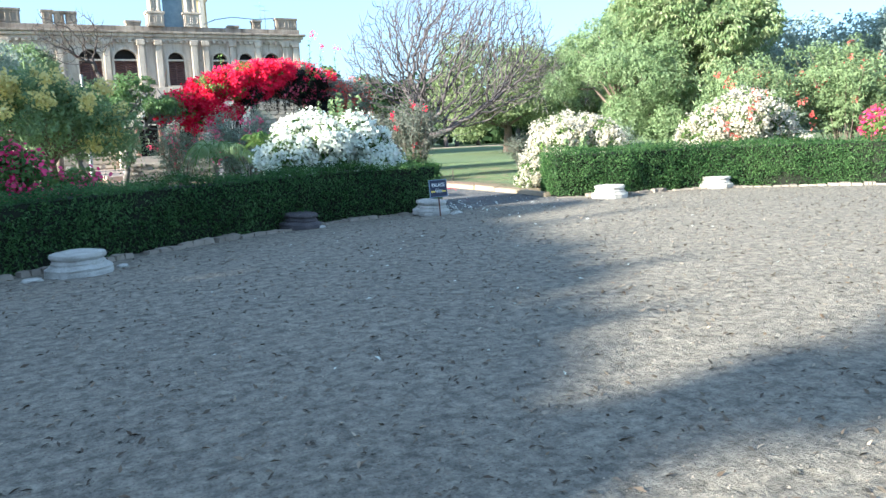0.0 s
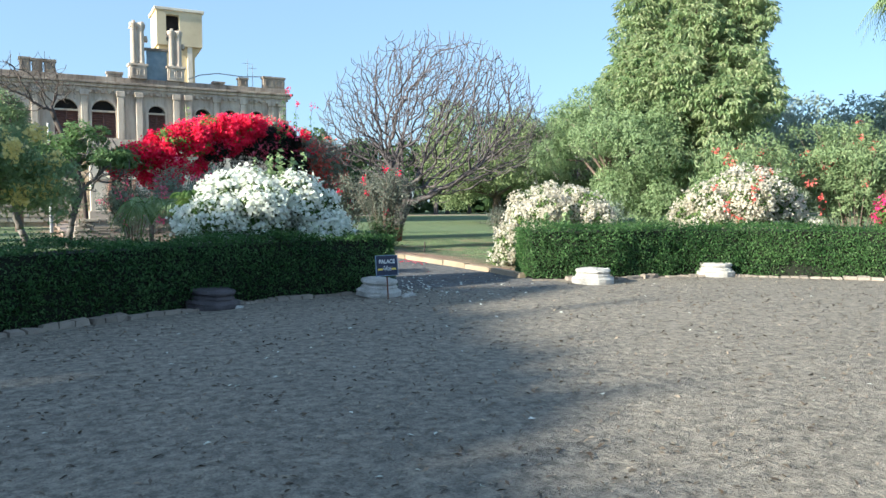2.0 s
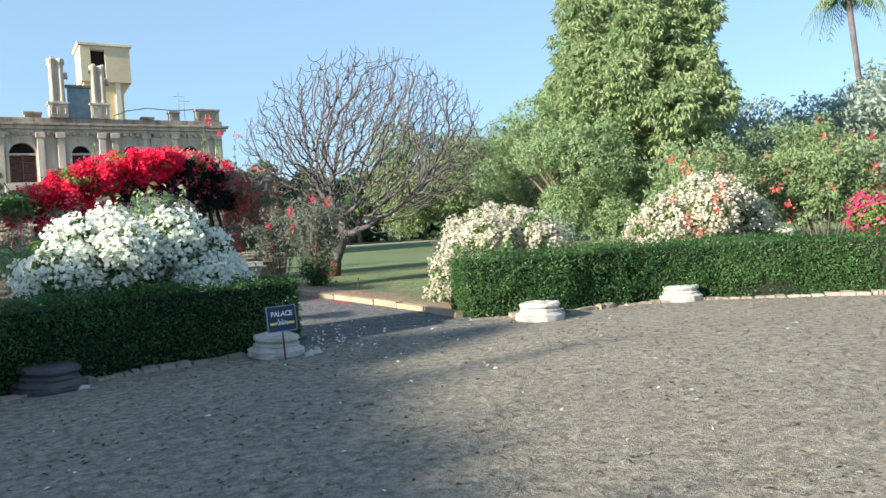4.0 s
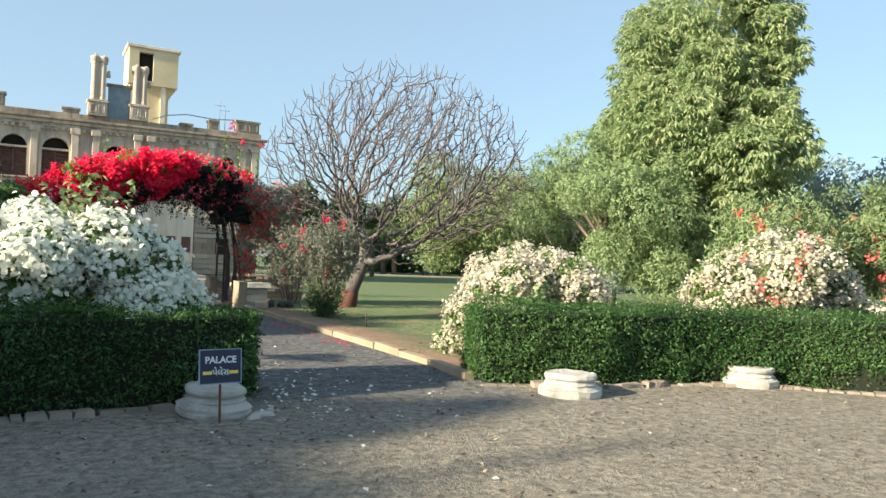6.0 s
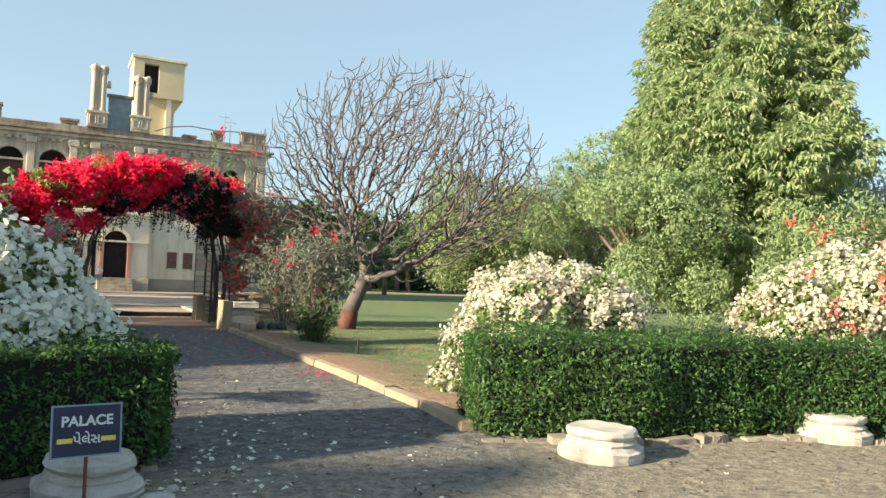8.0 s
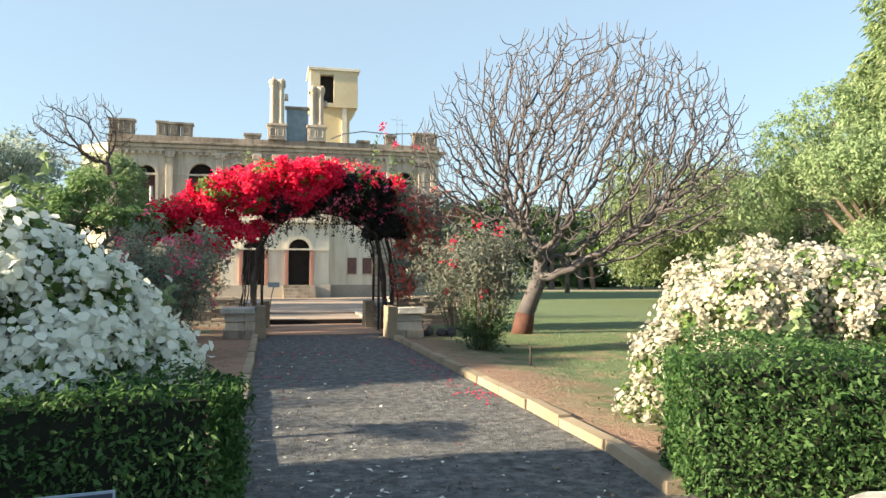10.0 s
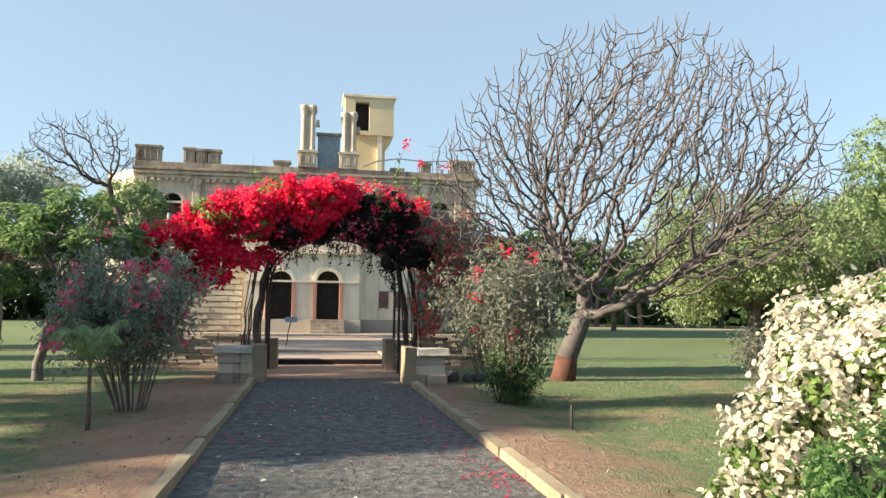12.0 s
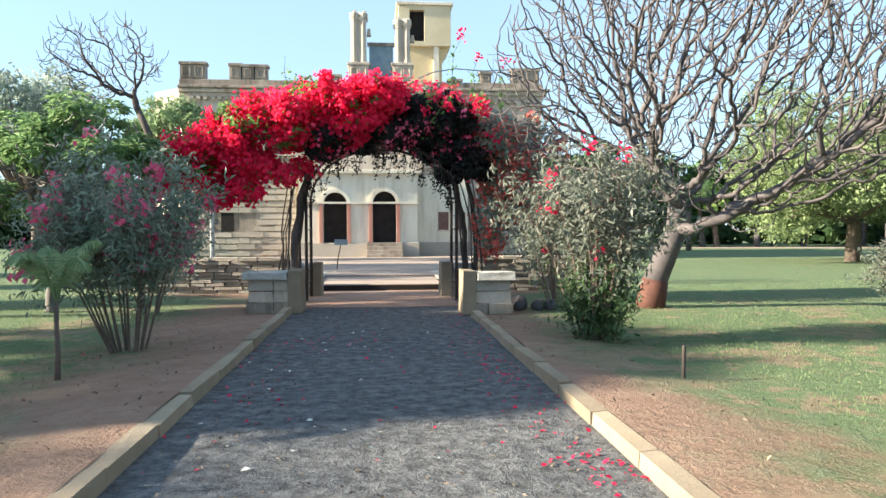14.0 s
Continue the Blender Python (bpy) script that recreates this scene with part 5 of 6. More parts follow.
# Distance haze on the trees in haze-coloured leaves is painted, not air.
feathery_tree(36.0, 19.0, "tree beyond the flowering shrubs, leaves greyed for haze", tree_blobs(36.0, 19.0, 3.9, 4.6, 2.8, 40, 38, 0.8), 30000, 0.22, HAZE_PALED_LEAF, 38)
feathery_tree(33.0, 27.0, "rounded tree beyond the flowering shrubs, leaves paled for haze", tree_blobs(33.0, 27.0, 3.8, 4.2, 2.6, 40, 39, 0.8), 28000, 0.22, HAZE_PALED_LEAF, 39)
feathery_tree(38.0, 10.0, "rounded tree at the garden's edge, leaves paled for haze", tree_blobs(38.0, 10.0, 3.9, 4.6, 2.8, 40, 40, 0.8), 28000, 0.22, HAZE_PALED_LEAF, 40)
feathery_tree(-1.8, 40.0, "tree standing on the far lawn, leaves paled for haze", tree_blobs(-2.0, 40.0, 4.7, 2.9, 1.9, 34, 41, 2.2), 12000, 0.19, HAZE_PALED_LEAF, 41, th=2.6)
feathery_tree(1.6, 46.0, "small yellowish tree beside the palace corner", tree_blobs(0.6, 47.5, 5.4, 1.8, 2.0, 24, 42, 2.5), 9000, 0.2, PALE_LEAF, 42, th=3.0)


def twiggy_skirt():
    """Bare hanging twigs on the near side of the wide pale tree."""
    g, tips = Geo(), []
    rr = random.Random(77)
    for k in range(9):
        an = 4.5 + 0.19 * k
        d = Vector((math.cos(an), math.sin(an), 0.15))
        grow(g, Vector((32.0, 48.0, 4.6)) + d * 3.4, d, 1.2, 0.05, 4, rr, tips, 2, spread=0.6, up=-0.02, kids=(2, 3), shrink=0.8, low_r=0.016)
    tagged(g.ob("bare_twig_skirt", PALE_BARK), "bare hanging outer twigs of a lawn tree", "tree", kind="stuff")


twiggy_skirt()


# ---- left-hand garden trees ----
def candelabra_tree(x, y, label, trunk, dome, seed_count, tufts):
    """Thick grey forking stems that end in tufts of leaves."""
    t = bare_tree(x, y, "crooked_tree", label, trunk, 0.10, dome, seed_count, 0.13, 1.2, 0.24, 0.017, GREY_BARK, 0.16, False, dome[2] - dome[5] * 0.6, 2.6)
    cx, cy, cz, rx, ry, rz = dome
    top = bumpy(cx, cy, cz + 0.15, rx, ry, rz, 40, 0.16, 0.34, 51, cz + rz * 0.25)
    whorls("crown", LUSH_LEAF, top, tufts, 9, 0.16, t, 0.42, 0.1)
    return t


candelabra_tree(3.3, 29.0, "small tree with pale forking stems and leafy top on lawn", [(0, 0, -0.1), (0.0, 0, 0.35), (0.1, 0, 0.75)], (0.5, 0.1, 2.5, 1.75, 1.3, 1.35), 520, 900)
candelabra_tree(2.2, 28.4, "small pale-stemmed forking tree beside its larger neighbour", [(0, 0, -0.1), (-0.1, 0, 0.3), (-0.25, 0, 0.7)], (-0.4, 0.0, 1.75, 1.3, 1.0, 1.0), 300, 380)
bare_tree(4.2, 34.8, "bare_tree", "thin leafless tree leaning away in front of the palace corner", [(0, 0, -0.1), (-0.15, 0, 2.2), (-0.75, 0, 4.0), (-1.05, 0, 4.7)], 0.085,
          (-1.9, -0.2, 6.0, 1.65, 1.2, 1.1), 480, 0.12, 1.0, 0.17, 0.009, VINE_WOOD, 0.22, False, 4.3)
feathery_tree(1.0, 24.5, "yellow-flowering shrub behind the shaded hedge", tree_blobs(0.9, 24.5, 1.75, 2.6, 2.1, 70, 52, 0.2, 0.2), 20000, 0.14, PALE_LEAF, 52, "yellow_shrub", 0.07, 1.4, 6)
p_, o_ = shell(tree_blobs(0.9, 24.0, 2.1, 2.6, 1.9, 44, 53, 1.0, 0.08), 760, 0.8)
p_, o_ = cluster(p_, o_, 9, 0.08)
tagged(leaves("yellow_blossom", YELLOW_PETAL, p_, o_, 0.11, None, "", 0.8, 0.9), "clusters of pale yellow blossom on a shrub", "blossom", kind="stuff")


# ---- oleanders and other shrubs ----
def oleander(x, y, h, w, label, seed, leaf, n, flowers, petal=None, stems=16, leaf_size=0.11, hollow=0.4):
    s = thing("oleander", label, "shrub", x, y)
    rr = random.Random(seed)
    ends = []
    for k in range(stems):
        an, q = rr.uniform(0, 6.283), rr.uniform(0.25, 1.0)
        e = Vector((math.cos(an) * w * q, math.sin(an) * w * q, h * rr.uniform(0.55, 1.0) * (1.1 - 0.25 * q)))
        b = Vector((math.cos(an) * 0.24 * q, math.sin(an) * 0.24 * q, -0.05))
        m = b * 0.6 + e * 0.4 + Vector((0, 0, h * 0.12))
        st = Geo().tube([b, m, e], [0.015, 0.012, 0.006], 5)
        for j in range(3):
            u = rr.uniform(0.4, 0.85)
            c = m.lerp(e, u)
            f = c + Vector((rr.uniform(-.35, .35), rr.uniform(-.35, .35), rr.uniform(.1, .45)))
            st.tube([c, c.lerp(f, 0.5) + Vector((0, 0, 0.05)), f], [0.009, 0.007, 0.004], 4)
            ends.append(f)
        st.ob("stem", BARK, s)
        ends += [e, m.lerp(e, 0.55), m.lerp(e, 0.3), m]
    E = np.array([tuple(v) for v in ends])
    E = E[rng.integers(0, len(E), n // 8)]
    p = E + rng.normal(0, 0.16, E.shape) * np.array([1, 1, 0.9])
    p = p[p[:, 2] > hollow * 0.4]
    pp, oo = cluster(p, unit(p * np.array([1, 1, 0.4])), 8, 0.07)
    leaves("foliage", leaf, pp, oo, leaf_size, s, "narrow leaves", 0.24, 0.9, -0.6)
    if flowers:
        top = E[E[:, 2] > h * 0.4]
        f = top[rng.integers(0, len(top), flowers)] * np.array([1.06, 1.06, 1.04]) + rng.normal(0, 0.08, (flowers, 3))
        fp, fo = cluster(f, unit(f), 16, 0.055)
        leaves("blossom", petal or PINK_PETAL, fp, fo, 0.075, s, "pink flower heads", 0.85, 0.9)
    return s


oleander(6.35, 23.9, 2.5, 1.3, "pink-flowering oleander with bare lower stems beside the dirt", 61, OLEANDER_LEAF, 9000, 60, None, 20)
oleander(12.35, 24.2, 2.5, 1.1, "grey-green oleander bush beside the path with few red flowers", 62, DULL_LEAF, 8000, 9, RED_PETAL, 34, 0.11, 0.1)
oleander(12.4, 24.1, 0.75, 0.35, "dense dark green shoots at an oleander's foot", 63, FAR_LEAF, 3000, 0, None, 14, 0.11, 0.0)
oleander(13.2, 29.8, 2.6, 1.2, "thin greyish shrub under the bare tree", 64, DULL_LEAF, 6000, 5, RED_PETAL, 20)
oleander(18.3, 26.2, 1.2, 0.7, "small greyish shrub on the lawn", 65, DULL_LEAF, 3500, 0, None, 14)
oleander(5.2, 28.6, 2.2, 1.2, "tangled grey shrub with crimson flowers by the arch", 66, OLEANDER_LEAF, 5600, 26, None, 16)
oleander(20.8, 17.2, 3.4, 1.7, "tall grey-green oleander with scattered red flowers behind the white bush", 67, PALE_LEAF, 20000, 30, CORAL_PETAL, 30, 0.13)
oleander(24.0, 15.8, 4.0, 2.1, "tall oleander with coral-pink flowers behind the hedge", 68, PALE_LEAF, 26000, 56, CORAL_PETAL, 32, 0.13)
oleander(27.0, 11.8, 4.0, 2.2, "tall oleander with coral-pink flowers near the garden's edge", 69, PALE_LEAF, 24000, 50, CORAL_PETAL, 30, 0.13)
oleander(16.0, 18.6, 1.6, 1.2, "dry twiggy shrub between the white bushes", 70, GREY_LEAF, 5000, 0, None, 18)
blossom_bush(21.4, 12.7, bumpy(21.4, 12.7, 0.95, 1.0, 0.8, 0.65, 18, 0.25, 0.42, 71), 9000, MAGENTA_PETAL, GREEN_LEAF, "sparse magenta bougainvillea mound behind the bright hedge", 0.07, 0.66)
blossom_bush(0.5, 13.2, bumpy(0.5, 13.2, 0.95, 0.9, 0.5, 0.65, 18, 0.2, 0.34, 72), 9000, MAGENTA_PETAL, GREEN_LEAF, "magenta bougainvillea peeping over the shaded hedge", 0.07, 0.6)
p_, o_ = shell([(18.0, 13.9, 1.6, 1.8, 0.5, 0.7), (17.0, 14.2, 2.1, 0.6, 0.5, 0.4)], 22, 0.9)
p_, o_ = cluster(p_, o_, 10, 0.05)
tagged(leaves("red_spray", CORAL_PETAL, p_, o_, 0.07, None, "", 0.85, 0.9), "sprays of coral-red flowers through the white bush", "blossom", kind="stuff")


def shoots(x, y, z, n, h, seed, label):
    """Upright leafy shoots poking out of a bush."""
    rr = np.random.default_rng(seed)
    P = []
    for k in range(n):
        a = np.array([x, y, z]) + rr.normal(0, 0.35, 3) * np.array([1, 0.6, 0.1])
        d = np.array([rr.normal(0, 0.25), rr.normal(0, 0.25), 1.0])
        for j in range(26):
            P.append(a + d * h * rr.random() + rr.normal(0, 0.03, 3))
    P = np.array(P)
    tagged(leaves("leafy_shoot", PALE_LEAF, P, unit(P - np.array([x, y, z - 1])), 0.10, None, "", 0.6, 0.9), label, "shoots", kind="stuff")


shoots(6.2, 14.7, 1.9, 8, 0.42, 5, "fresh green shoots rising from the white bush")
shoots(13.0, 15.6, 1.0, 6, 0.35, 6, "fresh green shoots between hedge and white bush")


# ---- young palms ----
def frond(g_leaf, base, way, length, droop, rr, n=17):
    pts = []
    for i in range(9):
        u = i / 8
        pts.append(base + way * length * u + Vector((0, 0, 1)) * length * (0.55 * u - droop * u * u))
    for i in range(n):
        u = 0.15 + 0.85 * i / n
        k = min(7, int(u * 8))
        p = pts[k].lerp(pts[k + 1], u * 8 - k)
        tan = (pts[k + 1] - pts[k]).normalized()
        side = tan.cross(Vector((0, 0, 1))).normalized()
        for s in (-1, 1):
            L = length * 0.34 * math.sin(math.pi * min(0.97, 0.2 + 0.75 * u))
            d = (side * s + tan * 0.6 + Vector((0, 0, -0.55))).normalized()
            w = tan * 0.014 * max(1.0, length * 0.8)
            q = p + d * L * 0.55
            e = p + d * L + Vector((0, 0, -L * 0.35))
            g_leaf.add([p - w * 0.5, p + w * 0.5, q + w, e, q - w], [(0, 1, 2, 3, 4)])
    return pts


def palm(x, y, h, r, fronds, length, label, seed, droop=0.6, leaf=None, lean=(0.0, 0.0), rise=0.75):
    t = thing("palm", label, "palm tree", x, y)
    rr = random.Random(seed)
    top = Vector((lean[0] * h, lean[1] * h, h))
    Geo().tube([(0, 0, -0.1), top * 0.35 + Vector((0.01, 0, 0)), top * 0.7, top], [r * 1.3, r, r * 0.9, r], 9).ob("trunk", PALE_BARK if h > 5 else BARK, t, smooth=True)
    for k in range(fronds):
        an = 6.283 * k / fronds + rr.uniform(-.3, .3)
        tilt = rr.uniform(0.5, 1.0)
        g = Geo()
        pts = frond(g, top, Vector((math.cos(an) * tilt, math.sin(an) * tilt, (0.25 if h > 5 else rise) + 0.6 * (1 - tilt))), length * rr.uniform(0.85, 1.1), droop * rr.uniform(0.8, 1.3), rr)
        f = g.ob("frond", leaf or PALE_LEAF, t)
        Geo().tube(pts, [0.012 * max(1, length * 0.6)] * 8 + [0.004], 4).ob("rib", leaf or GREEN_LEAF, f)
    return t


palm(6.2, 22.1, 0.8, 0.026, 8, 0.62, "young palm with a thin ringed stem in the dirt strip", 81, 1.35, PALE_LEAF, rise=1.6)
palm(4.75, 20.3, 1.0, 0.06, 11, 1.2, "young palm with drooping fronds on the lawn", 82, 1.9, rise=1.2)
palm(5.1, 16.6, 1.3, 0.05, 9, 0.7, "young palm with upright fronds behind the white bush", 87, 1.5, GREEN_LEAF, rise=1.2)
palm(40.4, 23.2, 11.0, 0.14, 14, 2.6, "tall slender coconut palm with ragged drooping crown", 84, 1.4, PALE_LEAF, (-0.17, 0.0))
palm(26.0, 66.0, 3.2, 0.18, 12, 3.2, "far palm in the shade of the wood", 85, 0.9, FAR_LEAF)
palm(33.0, 70.0, 3.0, 0.18, 12, 3.2, "far palm in the shade of the wood", 86, 0.9, FAR_LEAF)


# ---- far wood behind the lawn ----
def far_wood():
    rr = random.Random(5)
    for k in range(34):
        x = 16 + 2.9 * k + rr.uniform(-1, 1)
        y = 92 - 0.28 * (x - 16) + rr.uniform(-5, 5)
        h = rr.uniform(6.5, 9.5)
        t = thing("wood_tree", "dark leafy tree of the wood beyond the lawn", "tree", x, y, group="trees of the far wood")
        Geo().tube([(0, 0, -0.1), (rr.uniform(-.3, .3), 0, h * 0.3), (rr.uniform(-.5, .5), 0, h * 0.6)], [0.3, 0.22, 0.12], 6).ob("trunk", PALE_BARK if k % 3 else BARK, t)
        p, o = shell(tree_blobs(0, 0, h * 0.62, 3.4, h * 0.36, 16, 300 + k, h * 0.22, 0.34), 1700, 0.5)
        leaves("crown", FAR_LEAF if k % 4 else GREEN_LEAF, p, o, 0.6, t, "", 0.6, 0.8, 0.4)
    for side, x0, x1, y0 in (("a", -130, -8, 95), ("b", 10, 190, 104)):
        blobs = []
        for k in range(90):
            x = rr.uniform(x0, x1)
            s = rr.uniform(2.4, 4.2)
            blobs.append((x, y0 + rr.uniform(-4, 10) - (0.25 * (x - 10) if side == "b" else 0), rr.uniform(0.3, 6.0), s, s, s * 0.9))
        p, o = shell(blobs, 34000, 0.5)
        tagged(leaves("far_woods", FAR_LEAF, p, o, 1.25, None, "", 0.6, 0.8, 0.4), "dense dark wood closing the far side of the lawn", "woods", kind="stuff")


far_wood()


def garden_edge_wood():
    """Trees that close the garden to the east and behind."""
    rr = random.Random(8)
    blobs = []
    for k in range(110):
        u = k / 110
        x, y = 62 + 12 * math.sin(u * 9) , 78 - 150 * u
        s = rr.uniform(2.6, 4.4)
        blobs.append((x + rr.uniform(-4, 4), y, rr.uniform(1.5, 7.0), s, s, s * 0.9))
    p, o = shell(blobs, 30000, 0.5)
    tagged(leaves("far_woods", HAZY_LEAF, p, o, 0.9, None, "", 0.6, 0.8, 0.4), "trees closing the garden's east side, leaves paled for haze", "woods", kind="stuff")


garden_edge_wood()


# ---- trees added outside the view to shade the forecourt, path and lawn ----
def shade_tree(x, y, top, w, seed, label="unseen tree added to shade the lawn in bands", n=9000, low=0.3):
    t = thing("shade_tree", label, "tree", x, y, group="trees along the west side")
    Geo().tube([(0, 0, -0.1), (0.1, 0, top * 0.4), (0, 0, top * 0.8)], [0.2, 0.15, 0.06], 7).ob("trunk", BARK, t)
    c = (top + low) / 2
    p, o = shell(bumpy(0, 0, c, w * 0.8, w * 0.8, (top - low) / 2 * 0.92, 22, w * 0.3, w * 0.5, seed, low), n, 0.3)
    p[:, 2] = np.minimum(p[:, 2], top + rng.normal(0, 0.06, len(p)))
    leaves("crown", GREEN_LEAF, p, o, 0.32, t, "", 0.6, 0.9)


def tree_belt(x, marks, n, label, size=0.36, base=0.0):
    """A belt of leaves along y, added to cast shade; its top follows marks (y, height)."""
    ys, hs = zip(*marks)
    y = rng.uniform(ys[0], ys[-1], n)
    top = np.interp(y, ys, hs) + np.array([noise.noise(Vector((v * 0.7, 3.1, 0))) + 0.6 * noise.noise(Vector((v * 2.3, 7.7, 0))) for v in y]) * 0.15
    foot = np.minimum(base, top * 0.8)
    z = foot + (top - foot) * rng.random(n) ** 0.55 + rng.normal(0, 0.12, n)
    belt = thing("tree_belt", label, "trees", x, ys[0])
    p = np.column_stack([rng.normal(0, 0.35, n), y - ys[0], z])
    leaves("crown", GREEN_LEAF, p, np.tile([1.0, 0, 0], (n, 1)), size, belt, "", 0.6, 0.6)
    for k in range(1 + int((ys[-1] - ys[0]) / 2.6)):
        v = ys[0] + 1.2 + 2.5 * k
        hh = float(np.interp(v, ys, hs))
        Geo().tube([(0, v - ys[0], -0.1), (0.1, v - ys[0] + 0.1, hh * 0.5), (0, v - ys[0], hh * 0.85)], [0.13, 0.1, 0.04], 7).ob("trunk", BARK, belt)


# Unseen casters: heights and leaf counts are set by the wanted shadow edges.
tree_belt(-13.0, [(-10.0, 5.35), (1.1, 5.35), (2.2, 5.72), (2.65, 6.0), (3.7, 6.34), (4.8, 6.7), (5.7, 6.9), (7.1, 7.1), (8.6, 7.3), (9.8, 7.45), (10.2, 7.8), (10.5, 8.0),
                   (10.9, 8.6), (11.3, 8.5), (11.8, 7.8), (13.9, 7.7), (14.3, 5.0)], 28000, "unseen belt of trees added to shade the forecourt")
tree_belt(-13.0, [(13.9, 7.6), (15.0, 7.8), (18.3, 7.75), (18.9, 5.5)], 800, "unseen sparse foliage added to dapple the dirt strip")
tree_belt(-5.0, [(18.9, 4.0), (19.4, 5.6), (21.0, 6.4), (24.0, 6.6), (26.6, 5.9), (28.0, 4.6)], 7000, "unseen row of raised crowns added to shade the path", base=3.7)
# Unseen post, added only for a thin shadow line on the gravel.
tagged(Geo().tube([(-12.0, 8.95, -0.2), (-12.0, 8.95, 8.4)], [0.11, 0.09], 8).ob("lamp_post", METAL), "plain grey metal post beyond the trees", "post")
shade_tree(-13.0, 1.5, 13.0, 0.56, 241, "unseen slim tree added to cast a stripe on the forecourt", 8000)
for y, top, w in ((29.4, 16, 1.6), (34.9, 16, 1.5), (40.9, 16, 1.7), (47.9, 16, 1.8)):
    shade_tree(-20.0, y, top, w, int(y * 10) + 226)
shade_tree(-14.0, 16.5, 8.2, 0.3, 402, "unseen slim tree added to cast a stripe on the path", 3000)


# ---- low walls, stake, petals and litter ----
def stacked_wall(x0, x1, y0, y1, label):
    w = thing("stone_wall", label, "wall")
    rr = random.Random(int(x0 * 10))
    for c in range(10):
        x = x0 + rr.uniform(0, 0.25) * (c > 4)
        while x < x1 - 0.1:
            L = min(rr.uniform(0.22, 0.7), x1 - x)
            o = Geo().box(0.01, 0, 0.004, L - 0.01, y1 - y0 + rr.uniform(-.05, .05), 0.085 + rr.uniform(-.012, .002), taper=0.014).ob("stone", SAND_BLOCK, w)
            o.location = (x, y0 + rr.uniform(-.06, .06), 0.088 * c)
            x += L


stacked_wall(3.6, 7.3, 33.0, 33.5, "low dry stone wall beside the arch")
stacked_wall(11.7, 14.6, 33.0, 33.5, "low dry stone wall beside the arch steps")
tagged(Geo().tube([(12.4, 21.42, -0.1), (12.41, 21.42, 0.36)], [0.022, 0.018], 7).ob("wooden_stake", VINE_WOOD), "short dark stake standing in the lawn's edge", "stake")
tagged(Geo().tube([(3.05, 44.0, -0.1), (3.05, 44.0, 5.4)], [0.09, 0.07], 8).ob("lamp_post", METAL), "plain grey metal post beyond the trees", "post")


def scatter(name, label, mat, spots, size, lift=0.008, aspect=0.75, spread=0.25):
    pts = np.vstack([np.column_stack([rng.normal(x, sx, n), rng.normal(y, sy, n), np.full(n, lift)]) for x, y, sx, sy, n in spots])
    tagged(leaves(name, mat, pts, np.tile([0, 0, 1.0], (len(pts), 1)), size, None, "", aspect, spread, vary=0.5), label, "litter", kind="stuff")


scatter("red_petals", "fallen red petals along the path's kerb", RED_PETAL,
        [(10.8, 18.9, 0.16, 0.35, 60), (10.75, 21.5, 0.2, 1.4, 90), (10.7, 25.5, 0.2, 1.6, 60), (8.6, 24.3, 0.35, 0.3, 36), (8.15, 21.5, 0.2, 1.3, 34), (9.4, 31.2, 1.2, 1.1, 260), (9.4, 22.5, 0.8, 3, 26), (7.1, 26.8, 0.35, 1.2, 46), (11.4, 30, 0.5, 1, 60), (6.3, 23.6, 0.5, 0.4, 16)], 0.038)
scatter("white_petals", "fallen white petals on the shaded gravel", WHITE_PETAL,
        [(8.2, 13.4, 0.35, 0.5, 80), (8.9, 14.5, 0.8, 1.0, 80), (9.0, 23.5, 0.9, 2.2, 40), (4.0, 8.0, 2.6, 2.8, 60), (9, 12, 3, 1.6, 60), (8.3, 18, 0.4, 1.5, 22)], 0.045)


def litter():
    n = 17000
    x, y = rng.uniform(-1, 17, n), 0.3 + 15 * rng.random(n) ** 1.5
    k = (y < 13.2 - 0.0 * x) | ((x > 8) & (x < 11))
    k &= (y < 10.5 + 0.46 * x)
    pts = np.column_stack([x[k], y[k], np.full(k.sum(), 0.006)])
    tagged(leaves("dry_leaves", DRY_LEAF, pts, np.tile([0, 0, 1.0], (len(pts), 1)), 0.042, None, "", 0.32, 0.35, vary=0.75), "dry leaf litter strewn over the gravel", "litter", kind="stuff")
    n = 2600
    pts = np.column_stack([rng.uniform(7.9, 11.0, n), rng.uniform(14, 29, n), np.full(n, 0.006)])
    tagged(leaves("dry_leaves", DRY_LEAF, pts, np.tile([0, 0, 1.0], (n, 1)), 0.03, None, "", 0.5, 0.35, vary=0.6), "dry leaf litter on the path", "litter", kind="stuff")


litter()


def soil_debris():
    """Clods, twigs and leaf scraps on the soil strips."""
    n = 2000
    x = np.where(rng.random(n) < 0.5, rng.uniform(11.25, 14.5, n), rng.uniform(5.2, 7.6, n))
    y = rng.uniform(16, 29, n)
    d = np.clip(np.where(x > 9, x - 11.17, 7.7 - x) / 2.0, 0, 1)
    z = 0.112 * (1 - d * d * (3 - 2 * d)) * np.clip(np.minimum(y - 15.1, 27.6 - y) / 3, 0, 1) + 0.016
    pts = np.column_stack([x, y, z])
    tagged(leaves("dry_leaves", DRY_LEAF, pts, np.tile([0, 0, 1.0], (n, 1)), 0.036, None, "", 0.4, 0.35, vary=0.7), "dry leaf scraps and twigs on the bare soil", "litter", kind="stuff")


soil_debris()


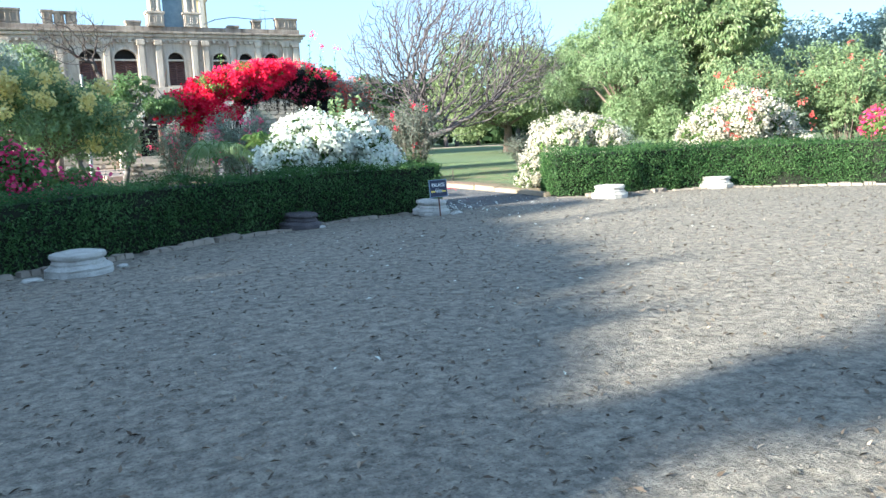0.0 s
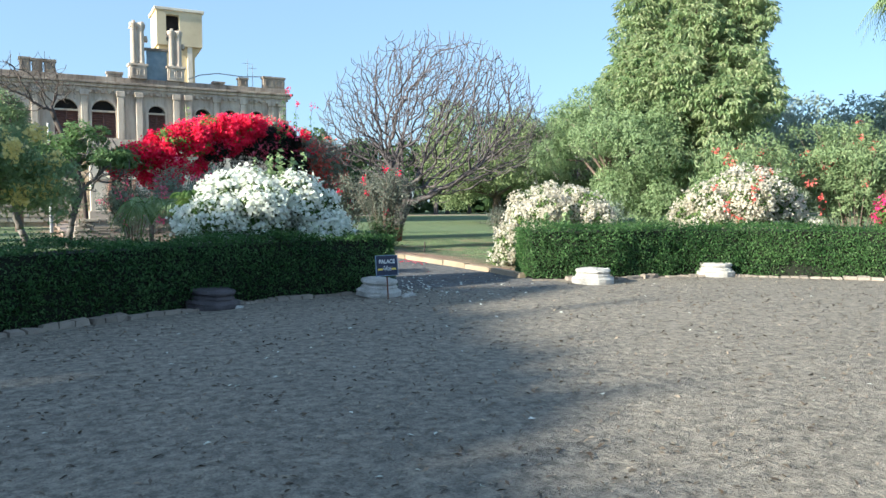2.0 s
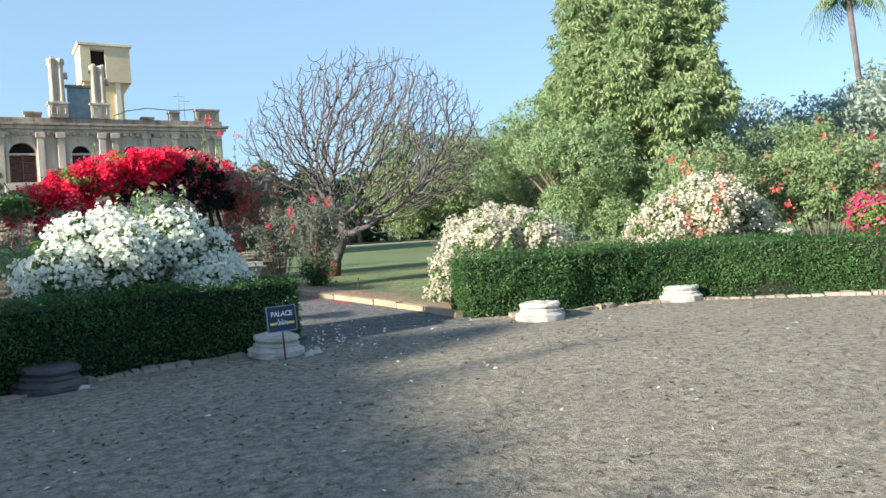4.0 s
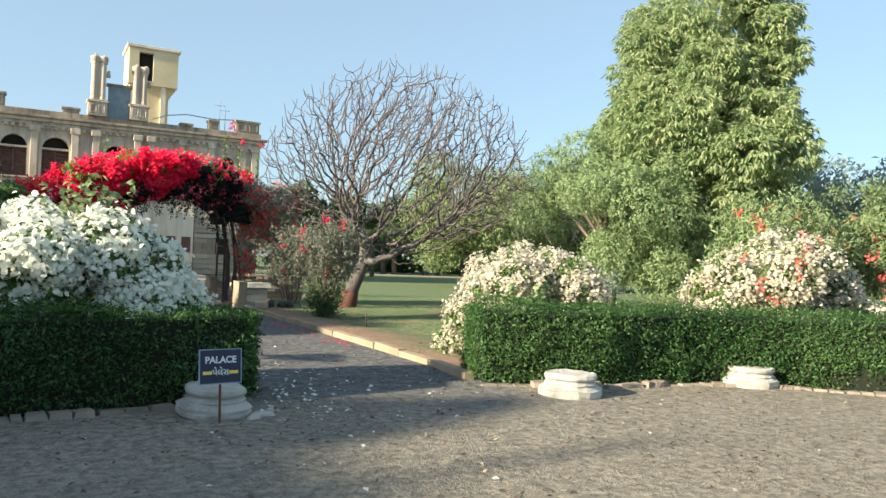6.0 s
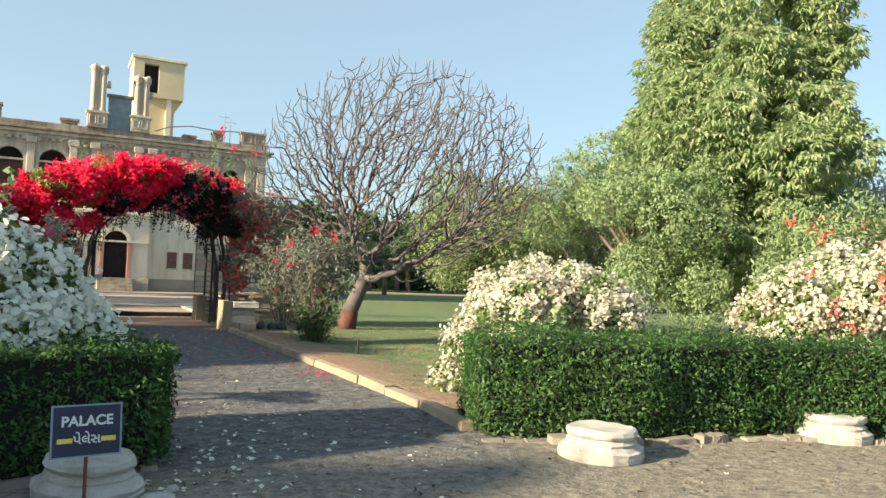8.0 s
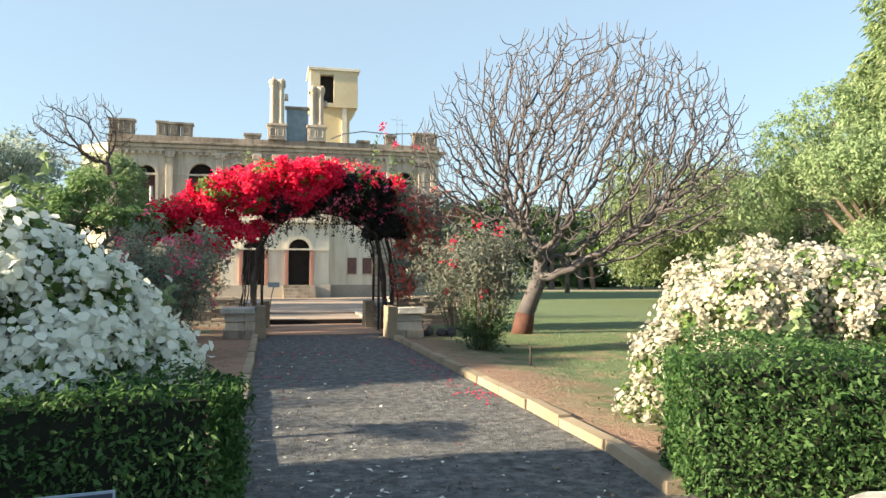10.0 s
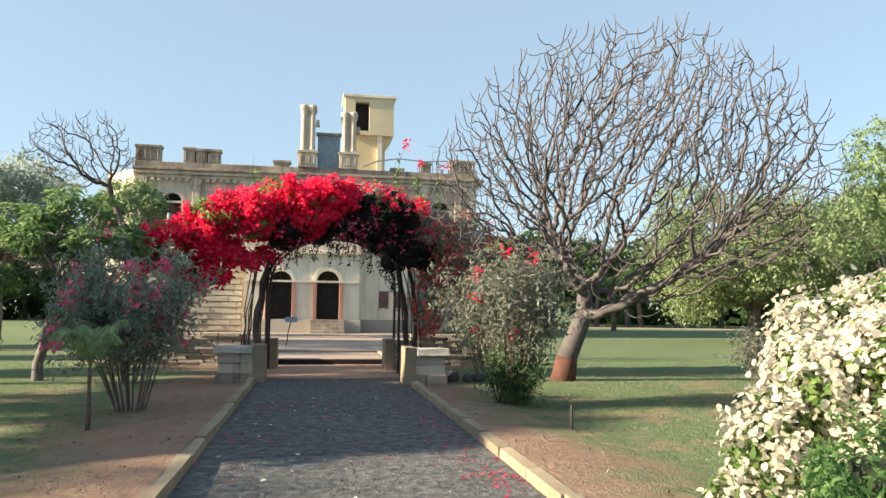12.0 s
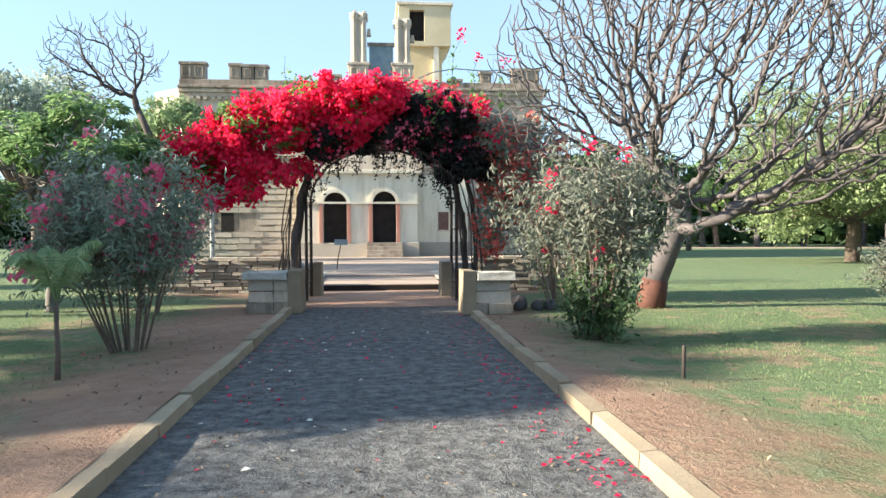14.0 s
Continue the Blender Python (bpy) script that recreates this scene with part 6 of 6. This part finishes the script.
def pebbles():
    n = 9000
    x, y = rng.uniform(-0.5, 12, n), 0.6 + 14.4 * rng.random(n) ** 1.3
    r = rng.uniform(0.004, 0.013, n)
    ang = rng.uniform(0, 6.283, n)
    v = np.empty((n, 5, 3))
    for i in range(4):
        v[:, i] = np.column_stack([x + r * np.cos(ang + i * 1.571), y + r * 0.8 * np.sin(ang + i * 1.571), np.full(n, -0.002)])
    v[:, 4] = np.column_stack([x, y, r * 0.75])
    f = np.array([[0, 1, 4], [1, 2, 4], [2, 3, 4], [3, 0, 4]])
    me = bpy.data.meshes.new("pebbles")
    me.from_pydata(v.reshape(-1, 3).tolist(), [], (f[None] + 5 * np.arange(n)[:, None, None]).reshape(-1, 3).tolist())
    me.materials.append(SAND_DARK)
    tagged(new("pebbles", me), "small loose stones on the gravel", "gravel", kind="stuff")


pebbles()


def grass():
    n = 46000
    x, y = rng.uniform(12.0, 26, n), 15.5 + 20 * rng.random(n) ** 1.4
    xl, yl = rng.uniform(-2, 6.3, n // 3), rng.uniform(17, 34, n // 3)
    P = np.vstack([np.column_stack([x, y]), np.column_stack([xl, yl])])
    off = np.abs(P[:, 0] - 9.44)
    thick = np.array([noise.noise(Vector((a * 0.6, b * 0.6, 0))) for a, b in P])
    P = P[(off + thick * 2.2 > 3.6)]
    pts = np.column_stack([P, np.full(len(P), 0.02)])
    o = np.tile([0, 0, 0.15], (len(pts), 1))
    side = unit(np.column_stack([rng.normal(0, 1, len(pts)), rng.normal(0, 1, len(pts)), np.zeros(len(pts))]))
    tagged(leaves("grass", GRASS, pts, side + o, 0.036, None, "", 0.22, 0.3, 3.0), "short worn lawn grass", "grass", kind="stuff")


grass()
g_ = Geo().add([(12, 84, 0.006), (140, 50, 0.006), (142, 54, 0.006), (12, 89, 0.006)], [(0, 1, 2, 3)])
tagged(g_.ob("far_path", TERRACE), "pale dirt path along the wood", "path", kind="structure")


# ---- coursed masonry on the palace's lower storey ----
def masonry():
    m = thing("lower_masonry", "rusticated sandstone courses of the palace's lower storey", "masonry", kind="structure")
    rr = random.Random(12)
    for x0, x1 in ((-0.7, 5.15), (14.25, 18.2)):
        for c in range(13):
            x = x0
            z = 0.25 + 0.32 * c
            while x < x1 - 0.2:
                L = min(rr.uniform(0.55, 1.5), x1 - x)
                if c in (4, 5, 6) and any(a - 0.05 < x + L and x < b + 0.05 for a, b in ((1.3, 1.95), (15.6, 16.4))):
                    x += L
                    continue
                o = Geo().box(0.004, rr.uniform(-.03, .02), 0.03 + rr.uniform(0, .03), L - 0.004, 0.2, 0.312 + rr.uniform(-.03, 0), taper=0.016).ob("stone_block", SAND_BLOCK, m)
                o.location = (x, YF - 0.215, z)
                x += L
    for x0, x1 in ((-0.7, 5.15), (14.25, 18.2)):
        Geo().box(x0, YF - 0.16, 0.2, x1, YF - 0.004, 4.5).ob("joint_bed", SAND_DARK, m, "dark recessed joints")
    # Windows are flat black sheets; their inner shade is only colour.
    Geo().box(1.3, YF - 0.18, 1.55, 1.95, YF - 0.161, 2.6).ob("window", SHADE_BLACK, m, "small window drawn as a black sheet for its inner shade")
    Geo().box(15.6, YF - 0.18, 1.55, 16.4, YF - 0.161, 2.7).ob("window", SHADE_BLACK, m, "small window drawn as a black sheet for its inner shade")


masonry()


def rubble():
    rr = random.Random(4)
    for k in range(7):
        r = rr.uniform(0.10, 0.2)
        g = Geo().lathe([(r * 0.8, 0), (r, r * 0.5), (r * 0.75, r * 1.1), (r * 0.3, r * 1.4)], 7, pose(0, 0, 0, rr.uniform(-12, 12), rr.uniform(-12, 12), rr.uniform(0, 90)))
        o = g.ob("dark_stone", DARK_STONE, None, "dark rounded stone heaped by the low wall", bevel=0.03)
        o.location = (12.15 + 0.3 * (k % 3) + rr.uniform(-.1, .1), 28.3 + 0.3 * (k // 3), 0)
        tagged(o, category="stone", group="dark stones by the low wall")


rubble()


def roof_bits():
    c = Geo().tube([(11.6, YF + 0.3, 9.7), (12.4, YF + 0.3, 10.05), (13.6, YF + 0.3, 10.25), (15.2, YF + 0.3, 10.15), (17.2, YF + 0.3, 10.3)], [0.035] * 5, 5)
    tagged(c.ob("roof_cable", METAL), "pale cable sagging along the palace parapet", "cable")
    for x, h in ((15.75, 1.9), (16.1, 1.6)):
        a = Geo().tube([(x, YF + 1.0, 8.9), (x, YF + 1.0, 9.6 + h)], [0.025, 0.015], 5)
        a.tube([(x - 0.35, YF + 1.0, 9.3 + h), (x + 0.35, YF + 1.0, 9.3 + h)], [0.015] * 2, 4)
        tagged(a.ob("antenna", METAL), "thin rooftop antenna on the palace", "antenna")


roof_bits()
